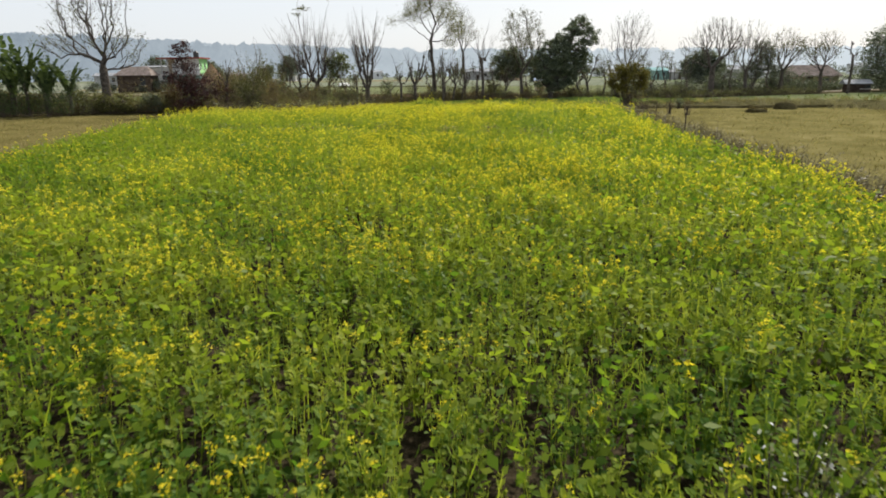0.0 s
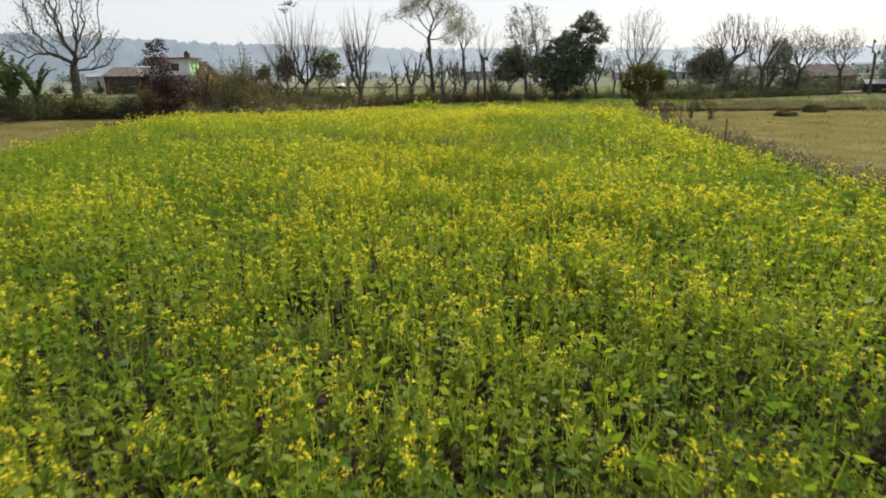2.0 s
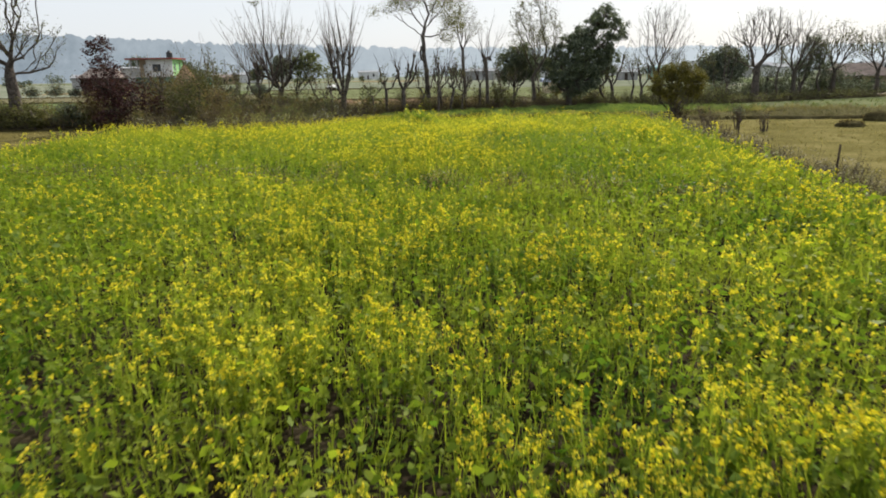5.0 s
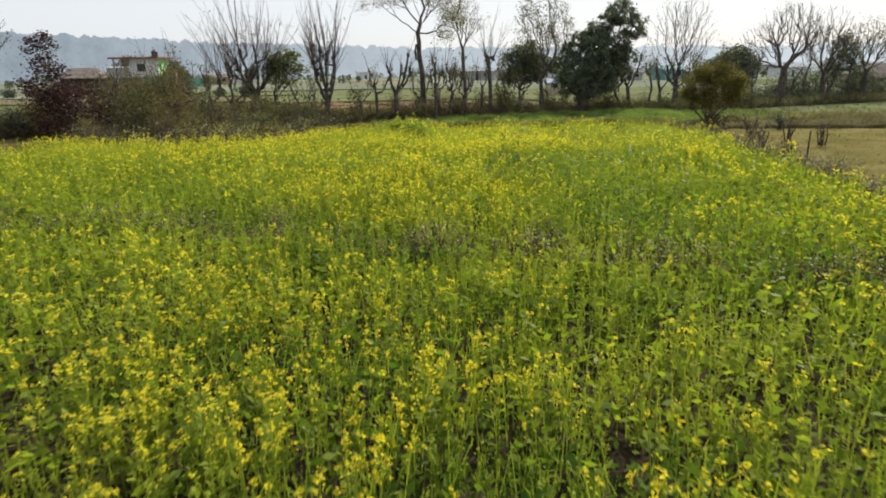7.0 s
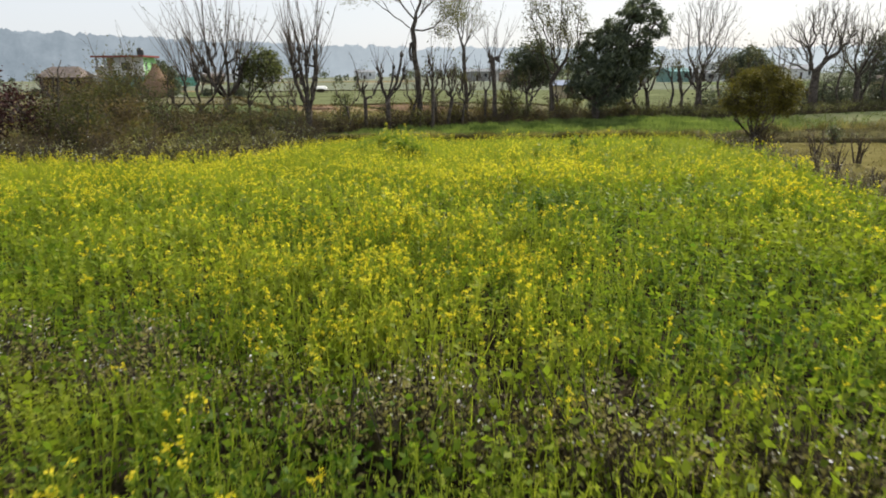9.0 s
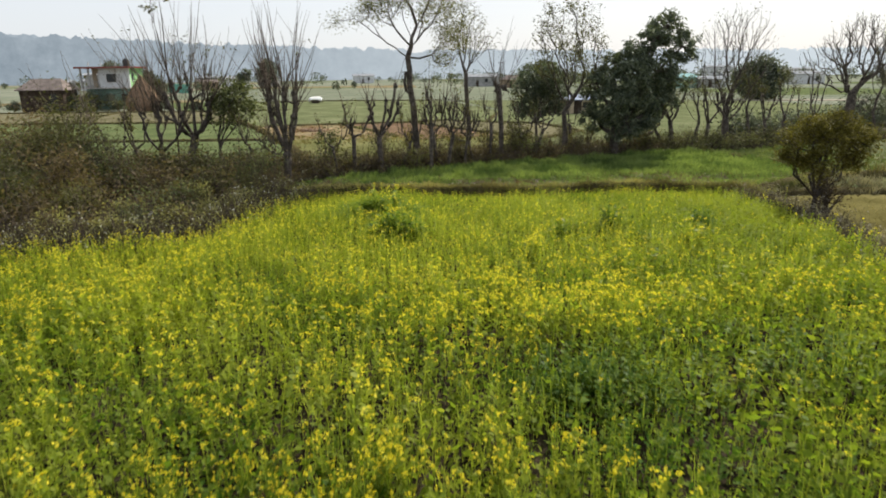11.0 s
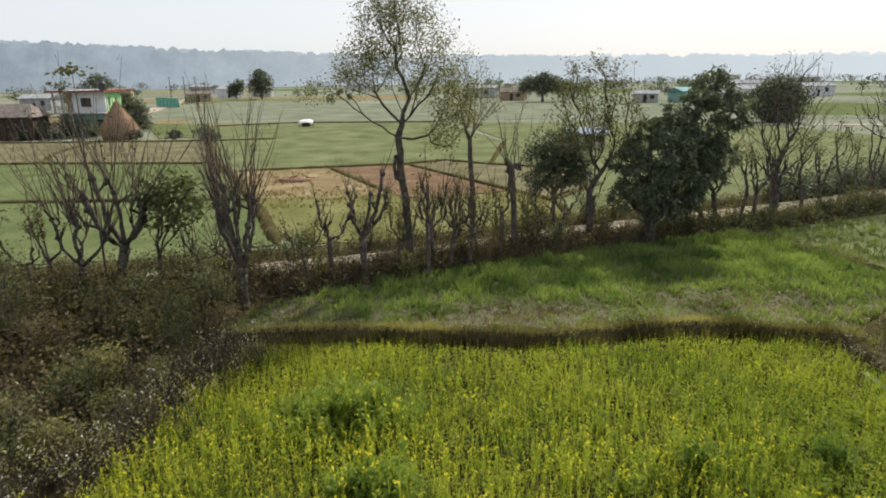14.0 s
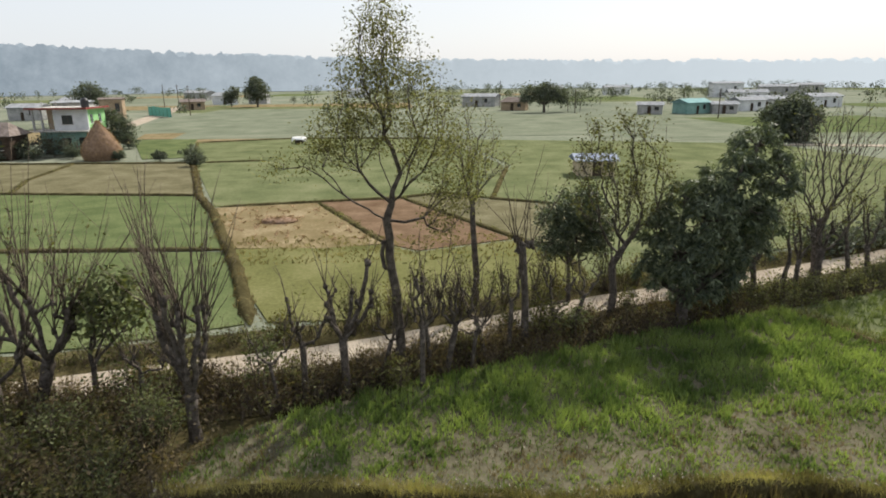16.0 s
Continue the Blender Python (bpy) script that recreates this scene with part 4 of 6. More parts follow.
x, y = scatter([(-15.2, 14), (-15.0, 24), (-16.4, 34), (-16.4, 47), (-18, 52.6), (-40, 55), (-34, 36)], 4)
grass("field_stubble", x, y, -0.03, 0.10, 0.012, DRY_GRASS, "short olive stubble on the harvested field", 3, lean=0.6)
# banks
x, y = along([(a, b + 0.22) for a, b in BANK], 1300, 0.22)
grass("bank_grass", x, y, 0.32, 0.15, 0.008, DRY_GRASS, "pale dry grass along the bank", 5, PALE_FLOWER, 0.06)
x, y = along([(a, b - 0.02) for a, b in BANK], 900, 0.1)
grass("bank_fringe", x, y, 0.35, 0.2, 0.010, BANK_WEED, "olive grass fringe on the bank's edge", 5, lean=0.4)
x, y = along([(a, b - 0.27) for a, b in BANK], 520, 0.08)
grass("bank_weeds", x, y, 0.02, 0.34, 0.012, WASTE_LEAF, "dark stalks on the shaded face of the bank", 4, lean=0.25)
x, y = along([(7.6, 6), (8.2, 12), (9.1, 18), (9.7, 25), (11.0, 35), (11.8, 41), (12.8, 47), (13.0, 52.6)], 1900, 1.0)
scrub("edge_weeds", x, y, 0.05, 0.5, 0.12, GREY_WEED, "brown weeds with pale flowers along the crop edge", 12, 0.07, 3, PALE_FLOWER, 0.18)
x, y = along([(13.0, 52.6), (18.8, 57.1), (18.5, 59.3), (17.6, 61.7), (16.5, 64.3), (15.7, 65.7)], 900, 0.7)
grass("bank_grass", x, y, 0.15, 0.24, 0.012, WEED_LEAF, "dark dry grass on the field bank", 5, PALE_FLOWER, 0.06)
x, y = along([(-13.6, 10), (-14.2, 24), (-15.6, 34), (-15.7, 47.6)], 1400, 0.7)
grass("bank_grass", x, y, 0.1, 0.4, 0.012, DRY_GRASS, "pale dry grass along the crop edge", 5, PALE_FLOWER, 0.06)
x, y = along(WEEDY, 1500, 0.7)
scrub("crop_bank_weeds", x, y, 0.05, 0.5, 0.10, BANK_WEED, "olive brown weeds with a few whitish flowers on a narrow bank", 14, 0.06, 4, WHITE_FLOWER, 0.22, 0.032)
x, y = along([(1.3, 7.3), (2.2, 7.6), (3.4, 7.9), (4.8, 8.2)], 110, 0.35)
scrub("crop_edge_weeds", x, y, 0.0, 0.62, 0.08, WEED_LEAF, "low weeds with small white flowers among the crop", 14, 0.045, 3, WHITE_FLOWER, 0.5, 0.034)
# waste ground at the crop's far corner
WASTE = [(-46, 57.0), (-17, 53.4), (-15.6, 48.2), (-12, 46.8), (-9.2, 46.1), (-6.9, 47.4), (-6.0, 49), (-5.4, 51.4), (-4.9, 54), (-4.6, 56.6), (-12, 57.6), (-30, 55.6)]
x, y = scatter(WASTE, 5)
scrub("waste_scrub", x, y, 0.02, 0.8, 0.24, WASTE_LEAF, "tangled brown and olive scrub on waste ground", 28, 0.12, 5)
x, y = scatter(WASTE, 1.2)
scrub("waste_bushes", x, y, 0.02, 1.9, 0.32, WASTE_LEAF, "taller brown weeds among the scrub", 34, 0.14, 4)
x, y = along([(-15.2, 48.0), (-12, 46.7), (-9.2, 46.1), (-6.6, 47.3), (-5.7, 49), (-5.1, 51.4), (-4.4, 53.6)], 1100, 1.3)
scrub("corner_weeds", x, y, 0.02, 0.8, 0.12, LIGHT_WEED, "grey weeds with pale flower heads at the crop edge", 13, 0.07, 6, WHITE_FLOWER, 0.22, 0.05)
# road verges
near_verge = [(x, y - 2.6) for x, y in ROAD]
far_verge = [(x, y + 2.0) for x, y in ROAD]
x, y = along(near_verge[1:-1], 2600, 1.5)
scrub("verge_weeds", x, y, 0.05, 0.62, 0.20, WEED_LEAF, "dark weeds and low shrubs along the road", 11, 0.12, 4, PALE_FLOWER, 0.10)
x, y = along(near_verge[2:9], 1900, 1.2)
scrub("verge_shrubs", x, y, 0.05, 0.8, 0.22, SCRUB_LEAF, "brown twiggy undergrowth between the roadside trees", 15, 0.09, 6)
x, y = along([(-17, 57.0), (-10, 58.3), (-3, 59.4), (3, 61.6), (9, 63.9)], 620, 0.9)
scrub("verge_bushes", x, y, 0.05, 0.85, 0.24, WASTE_LEAF, "dark tangled bushes on the near road verge", 36, 0.11, 5)
x, y = along([(13, 65.6), (20, 67.9), (27, 70.6)], 420, 0.8)
scrub("verge_bushes", x, y, 0.05, 0.9, 0.22, WEED_LEAF, "olive weeds and bushes on the near road verge", 22, 0.11, 4)
x, y = along(far_verge[1:-1], 1800, 0.9)
scrub("verge_weeds", x, y, 0.05, 0.65, 0.20, OLIVE_LEAF, "olive weeds on the far road verge", 10, 0.11, 3)
x, y = along([(-16, 56.0), (-40, 57.0), (-48, 57.0)], 460, 1.6)
scrub("hedge_shrubs", x, y, 0.0, 1.25, 0.36, WEED_LEAF, "dense dark hedge of shrubs behind the stubble field", 44, 0.18, 4)
x, y = along([(-28, 53.0), (-40, 52.6)], 170, 0.8)
scrub("hedge_shrubs", x, y, 0.0, 2.3, 0.3, BANANA_LEAF, "low dark bushes round the feet of the banana plants", 40, 0.14, 4)
x, y = along(STRIP, 420, 0.5)
grass("bank_grass", x, y, 0.05, 0.22, 0.02, SCRUB_LEAF, "grey dry grass on the long bank", 6)
for line in FAR_BANKS:
    x, y = along(line, 160, 0.35)
    grass("bank_grass", x, y, 0.03, 0.16, 0.02, WEED_LEAF, "dark grass on a field bank", 4)
x, y = scatter([(-10.5, 73.5), (8.5, 74.0), (6.5, 79.5), (-1, 79.5), (-10.5, 79.5)], 9)
grass("dry_tufts", x, y, 0.0, 0.13, 0.03, DRY_GRASS, "short dry grass where the far fields meet", 3)
x, y = scatter([(-14.5, 88.5), (-10.8, 78), (-2, 78.2), (-7.8, 89.8)], 2.0)
grass("dry_tufts", x, y, 0.0, 0.12, 0.05, STRAW, "scattered pale straw on the tan field", 4, lean=1.2)
x, y = along(GREY_BANK, 2600, 4.2)
grass("grey_weeds", x, y, 0.0, 0.34, 0.02, GREY_WEED, "pale grey dry weeds on a broad field bank", 5)
x, y = along([(19.2, 57.2), (24, 57.2), (36, 57.2), (70, 52.6)], 700, 0.8)
grass("bank_grass", x, y, 0.05, 0.4, 0.02, DRY_GRASS, "dry grass on a field bank", 5)

# ---- the roadside trees ----
T = 0.1
pollard((-10.5, 58.0, T), 2.2, 5, 4.0, 0.7, 6, 4.3, "lopped roadside tree with very long bare shoots", 0.18, 30, lean=0.27)
pollard((-11.3, 57.7, T), 1.5, 4, 3.1, 0.9, 5, 4.2, "crooked lopped tree with long bare shoots", 0.12, lean=0.12)
w = Wood()
tuft = thing("sapling", (-10.6, 58.0, T), "thin bare sapling with a tuft of leaves at its top", "tree", "trees along the road")
w.tube([(0, 0, -0.1), (0.05, 0, 2.5), (-0.05, 0.05, 5.0), (0.05, 0, 7.0), (0.02, 0, 7.95)], [0.05, 0.04, 0.03, 0.018, 0.010], 5)
w.tube([(-0.05, 0.05, 5.0), (-0.25, 0.1, 6.3), (-0.45, 0.1, 7.45)], [0.02, 0.015, 0.008], 4)
part("trunk", w.mesh("trunk", SHOOT), tuft)
c = np.concatenate([np.array((0.0, 0, 7.95)) + rng.normal(0, 1, (90, 3)) * np.array((0.28, 0.2, 0.09)), np.array((-0.5, 0.1, 7.5)) + rng.normal(0, 1, (40, 3)) * np.array((0.16, 0.12, 0.06))])
part("foliage", quads_mesh("foliage", leaf_quads(c, 0.17, 0.5, 0.3), [OLIVE_LEAF]), tuft)
branchy((-9.1, 58.5, T), 1.5, [(1.0, 0, 3.6, 0.85, 0.9), (0.5, 0, 2.8, 0.7, 0.6), (1.3, 0, 4.1, 0.6, 0.5), (1.8, 0, 3.2, 0.5, 0.5), (0.2, 0, 3.6, 0.5, 0.5)], 120, "young broad-leaved tree with pale leaves", SHRUB_LEAF, 15, 0.21, 0.08, (0.35, 0), BARK, 0.17, 0.008)
pollard((-5.5, 57.0, T), 1.4, 6, 3.9, 0.8, 6, 3.6, "lopped tree with knobbly limbs and bare shoots", 0.17, 10)
shrub((-4.1, 58.9, T), 2.6, 0.5, 420, 0.15, "slim roadside sapling with few leaves", SHRUB_LEAF, "sapling", 4)
pollard((-2.8, 59.0, T), 1.9, 3, 3.1, 0.5, 2, 1.3, "small lopped tree with stubby heads", 0.10)
pollard((-1.5, 59.3, T), 1.9, 5, 3.6, 0.75, 3, 1.5, "lopped tree with many knobbly stubs", 0.13)
branchy((0.15, 60.3, T), 5.4, [(-0.5, 0, 9.6, 1.3, 1.9), (-1.2, 0, 8.1, 1.3, 1.2), (0.9, 0, 7.9, 1.35, 1.4), (1.9, 0, 7.0, 1.0, 1.0), (-2.2, 0, 7.5, 0.8, 0.6), (-3.6, 0, 7.1, 0.45, 0.3), (-0.3, 0, 11.0, 1.0, 1.0), (0.6, 0, 9.5, 1.35, 1.5), (1.9, 0, 6.2, 0.9, 0.9), (1.3, 0, 5.5, 0.6, 0.6)], 460, "tall slender tree with thin airy foliage", AIRY_LEAF, 48, 0.095, 0.13, (-0.2, 0), BARK, 0.2, 0.0065, 0.6, (3.7, -0.32), reach=0.42, sweep=1.1)
pollard((0.9, 59.3, T), 2.2, 3, 3.4, 0.4, 3, 1.2, "thin lopped tree with short shoots", 0.09)
pollard((1.7, 60.3, T), 1.8, 4, 3.0, 0.5, 5, 1.1, "lopped tree with bushy dry shoots", 0.10, 10)
branchy((3.1, 66.4, T), 4.6, [(0.0, 0, 7.2, 1.2, 1.9), (0.6, 0, 6.6, 1.2, 1.0), (-0.7, 0, 7.2, 0.9, 1.1)], 150, "slender tree with upswept half-bare branches", AIRY_LEAF, 10, 0.10, 0.11, (0.0, 0), BARK, 0.16, 0.007)
pollard((4.6, 62.2, T), 4.0, 3, 4.5, 0.25, 3, 3.2, "tall straight lopped trunk with bare shoots", 0.13)
pollard((3.9, 61.5, T), 2.2, 2, 3.0, 0.3, 3, 1.6, "small lopped tree with thin shoots", 0.08)
shrub((5.3, 62.3, T), 2.6, 0.9, 700, 0.14, "olive shrub beside the road", OLIVE_LEAF, "shrub", 7)
branchy((8.4, 64.4, T), 2.4, [(-0.4, 0, 5.8, 1.5, 1.9), (0.9, 0, 5.4, 1.4, 1.7), (-1.2, 0, 7.3, 0.8, 1.0), (0.9, 0, 7.4, 0.9, 0.9), (0.0, 0, 8.0, 0.6, 0.5)], 330, "crooked half-bare tree with dark leaf tufts", OLIVE_LEAF, 13, 0.13, 0.13, (0.05, 0), BARK, 0.15, 0.008, crook=0.08)
leafy_tree((7.3, 66.9, T), [(0.3, 0, 4.4, 0.9), (0.9, 0.2, 3.6, 0.85), (-0.7, 0, 3.7, 0.9), (1.1, 0, 2.8, 0.6), (-0.9, 0, 2.7, 0.65), (0.2, 0, 2.9, 0.8)], 9500, 0.19, "small dark evergreen tree beside the road", MANGO_LEAF, 0.10, 1.8, name="evergreen_tree")
leafy_tree((11.2, 64.2, T), [(2.75, 0.9, 6.9, 0.95), (1.9, 0.2, 6.3, 0.75), (3.6, 0.5, 5.9, 0.9), (1.0, 0.4, 5.4, 0.95), (0.0, 0.7, 5.0, 0.8), (0.5, -0.3, 4.3, 1.1), (2.2, 0.3, 4.6, 1.05), (-1.0, 0.7, 4.0, 0.9), (-0.3, -0.3, 3.0, 1.2),
                                   (1.5, 0.3, 3.2, 1.1), (3.1, 0.6, 4.0, 0.85), (0.4, 0.0, 1.9, 1.1), (-1.0, 0.4, 2.2, 0.8), (1.8, 0.2, 2.1, 0.7), (2.9, 0.3, 3.0, 0.6)], 24000, 0.27,
           "large dark mango tree with dense drooping leaves", MANGO_LEAF, 0.28, 1.4, 0.26, 0.9, "mango_tree", clump=0.12)
for i, (px, py, hz, sh) in enumerate(((13.6, 66.2, 2.6, 1.4), (14.7, 66.3, 3.0, 1.0), (15.6, 66.6, 3.4, 1.2), (16.9, 67.3, 3.2, 0.9), (18.3, 68.2, 3.3, 1.6), (19.4, 68.6, 2.8, 1.0), (21.6, 69.6, 3.6, 1.3),
                                       (23.1, 70.1, 3.4, 1.0), (24.6, 70.9, 3.8, 1.2), (26.2, 71.6, 3.3, 1.2), (27.8, 72.3, 3.8, 0.9), (33.5, 74.4, 4.0, 1.4), (36.0, 75.5, 3.4, 1.3), (39.0, 76.6, 4.0, 1.5))):
    if i % 5 in (1, 3):
        branchy((px, py, T), 1.5, [(0.1, 0, hz, 0.8, 0.9), (-0.3, 0, hz + 0.6, 0.6, 0.7)], 60, "small crooked roadside tree with olive leaves", OLIVE_LEAF, 9, 0.12, 0.09, (rng.uniform(-0.5, 0.5), 0), BARK, 0.14, 0.008)
    else:
        pollard((px, py, T), 1.1 + 0.35 * (i % 3), 2 + i % 3, hz * rng.uniform(0.85, 1.15), 0.6, 2, sh * 1.3, "lopped roadside tree with knobbly limbs", 0.09 + 0.02 * (i % 3), 26, BARK, rng.uniform(-0.2, 0.2))
branchy((20.2, 69.8, T), 1.6, [(-0.8, 0, 5.6, 1.9, 2.3), (1.2, 0, 5.4, 1.9, 2.0), (0.2, 0, 7.4, 2.0, 1.2)], 420, "large bare tree with many fine upright limbs", OLIVE_LEAF, 3, 0.12, 0.21, (0, 0), BARK, 0.16, 0.008)
branchy((30.7, 73.4, T), 2.9, [(0.0, 0, 6.4, 2.8, 2.0), (-2.6, 0, 5.4, 1.6, 1.2), (2.0, 0, 6.0, 1.7, 1.6), (0.2, 0, 7.4, 1.6, 1.1)], 430, "large spreading bare tree with crooked limbs", TALL_LEAF, 3, 0.12, 0.28, (0.1, 0), BARK, 0.2, 0.012, crook=0.09)
leafy_tree((37.5, 77.5, 0), [(0.6, 0, 3.8, 1.3), (1.4, 0.5, 2.8, 1.3), (-0.3, 0, 2.6, 1.2), (0.8, 0, 5.2, 0.9), (1.6, 0.4, 4.6, 0.8)], 4600, 0.22, "dark bushy tree by the road", HAZED_LEAF, 0.16, 1.0)
branchy((35.4, 75.2, 0), 2.6, [(0.0, 0, 6.2, 2.2, 2.1), (1.2, 0, 5.4, 1.7, 1.4), (-1.4, 0, 5.2, 1.4, 1.4)], 360, "bare roadside tree with fine twigs", TALL_LEAF, 3, 0.12, 0.18, (0, 0), BARK, 0.2, 0.010)
branchy((41.0, 77.8, 0), 2.6, [(0.0, 0, 5.6, 2.4, 1.9), (1.4, 0, 5.2, 1.6, 1.4)], 300, "bare roadside tree with sparse leaves", TALL_LEAF, 5, 0.16, 0.18, (0, 0), BARK, 0.2, 0.010)
branchy((46.8, 79.6, 0), 2.4, [(0.0, 0, 5.4, 2.3, 1.8), (-1.6, 0, 4.6, 1.4, 1.2)], 300, "half-bare tree by the road", TALL_LEAF, 6, 0.16, 0.18, (0, 0), BARK, 0.2, 0.010)
pollard((48.2, 76.4, 0), 4.2, 2, 5.2, 0.4, 1, 0.5, "tall lopped trunk by the road", 0.14)
leafy_tree((56.0, 80.5, 0), [(0, 0, 4.8, 2.8), (1.0, 0, 7.0, 2.2), (-2.2, 0, 4.2, 1.7), (-1.2, 0, 6.0, 1.7), (0, 0, 2.4, 2.4), (-2.4, 0, 2.0, 1.5), (3, 0, 4, 2.4)], 13000, 0.32, "broad dark evergreen tree", MANGO_LEAF, 0.22, 1.4)
leafy_tree((41.6, 79.2, 0), [(0, 0, 2.2, 1.2), (1.1, 0.3, 1.6, 1.0), (-1.1, 0, 1.6, 1.1)], 2600, 0.2, "dark leafy thicket tree by the road", HAZED_LEAF, 0.12, 0.8)
leafy_tree((33.4, 76.2, 0), [(0, 0, 2.0, 1.3), (1.3, 0.3, 1.6, 1.2), (-1.3, 0, 1.5, 1.2)], 2600, 0.2, "rounded dark bush by the road", HAZED_LEAF, 0.1, 0.7)
for px, py, s in ((24, 73.4, 1.6), (28.5, 75.5, 1.9), (33, 77, 2.2), (41, 79.5, 1.8), (45, 81, 1.7)):
    shrub((px, py, 0), s, s * 0.6, 900, 0.16, "dark leafy shrub beside the road", HAZED_LEAF, "shrub", 8)
for px, py, fk, hz, sh in ((-7.6, 58.3, 1.4, 2.6, 2.2), (-6.7, 59.0, 1.2, 2.2, 1.6), (-3.5, 58.6, 1.5, 2.6, 1.4), (-0.6, 59.9, 1.6, 2.8, 1.3), (1.2, 60.5, 1.9, 3.3, 1.6), (2.5, 60.6, 1.5, 2.5, 1.2), (3.2, 61.4, 1.7, 2.9, 1.6),
                           (5.9, 62.7, 1.6, 2.6, 1.5), (6.6, 63.2, 1.8, 3.0, 1.2), (-12.9, 57.6, 1.6, 3.2, 3.0), (-14.8, 57.4, 1.6, 3.4, 2.6), (9.6, 67.4, 1.6, 2.8, 1.6), (12.8, 68.9, 1.8, 3.0, 1.8)):
    pollard((px, py, T), fk, 2 + int(px * 7) % 3, hz * rng.uniform(0.75, 1.1), 0.55, 2, sh * 1.2, "thin lopped roadside tree with dry shoots", rng.uniform(0.05, 0.09), 20, BARK, rng.uniform(-0.3, 0.3))
for px, py, h in ((-1.8, 64.0, 2.4), (-0.4, 64.6, 2.0), (1.2, 65.0, 2.6), (2.4, 65.6, 1.9), (4.4, 66.2, 2.2), (5.8, 67.0, 2.6), (6.6, 67.3, 1.8), (9.4, 68.4, 2.2), (11.0, 69.0, 2.0), (13.0, 69.6, 2.3), (-4.6, 63.2, 1.6), (15.2, 70.4, 2.0)):
    shrub((px, py, T), h, h * 0.42, 620, 0.11, "yellowish green sapling clump beyond the road", BUSH_LEAF if h < 2.1 else OLIVE_LEAF, "sapling", 9)
for px, py, h in ((-7.0, 57.6, 1.7), (-3.2, 59.6, 1.6), (0.2, 59.2, 1.5), (2.3, 61.3, 1.6), (4.2, 63.0, 1.6), (6.4, 62.6, 1.8), (-8.2, 58.9, 2.2), (9.2, 64.6, 1.5), (13.2, 65.2, 1.3)):
    shrub((px, py, T), h, h * 0.5, 420, 0.13, "olive leafy shrub among the roadside trees", SHRUB_LEAF if h > 1.65 else OLIVE_LEAF, "shrub", 7)
bx, by = scatter([(-24, 54.4), (-17, 53.4), (-15.4, 48.6), (-12, 47.2), (-9.2, 46.4), (-6.9, 47.4), (-6.0, 49), (-5.4, 51.4), (-4.9, 54), (-5.0, 56.4), (-12, 57.4), (-24, 56.4)], 0.4)
for i, (px, py) in enumerate(zip(bx, by)):
    h = rng.uniform(0.9, 2.0)
    leaf = (OLIVE_LEAF, WASTE_LEAF, SHRUB_LEAF, BUSH_LEAF, WASTE_LEAF)[i % 5]
    shrub((px, py, 0.02), h, h * rng.uniform(0.4, 0.6), 560, 0.10, ("olive", "brown", "dark green", "yellowish", "dark brown")[i % 5] + " bush on the waste ground", leaf, "bush", 6)
for i, (px, py, h) in enumerate(((-22.5, 55.0, 1.7), (-24.4, 54.4, 1.6), (-27.6, 56.8, 1.8), (-30.0, 57.2, 2.4), (-32.6, 57.0, 2.4), (-35.5, 56.4, 2.6), (-38.5, 55.8, 3.0), (-42, 56.2, 3.2), (-46, 56.5, 3.2), (-20.0, 55.8, 2.0), (-26.0, 54.6, 1.5), (-17.2, 55.0, 2.2), (-13.4, 56.0, 2.4), (-34, 55.8, 2.2))):
    leafy_tree((px, py, 0), [(0, 0, h * 0.62, h * 0.34), (h * 0.28, 0, h * 0.42, h * 0.3), (-h * 0.28, 0.1, h * 0.4, h * 0.3), (0.1, 0, h * 0.24, h * 0.34)], 1700, 0.15, ("dark green", "olive", "brown")[i % 3] + " leafy bush in the hedge",
               (HAZED_LEAF, OLIVE_LEAF, WEED_LEAF)[i % 3], 0.06, 0.4, 0.5, 0.1, "bush", "bush")
x, y = along([(22, 73.2), (45, 82.5), (80, 95.5)], 700, 1.8)
scrub("roadside_thicket", x, y, 0.0, 1.5, 0.40, HAZED_LEAF, "dark thicket of shrubs along the far road", 26, 0.25, 4)
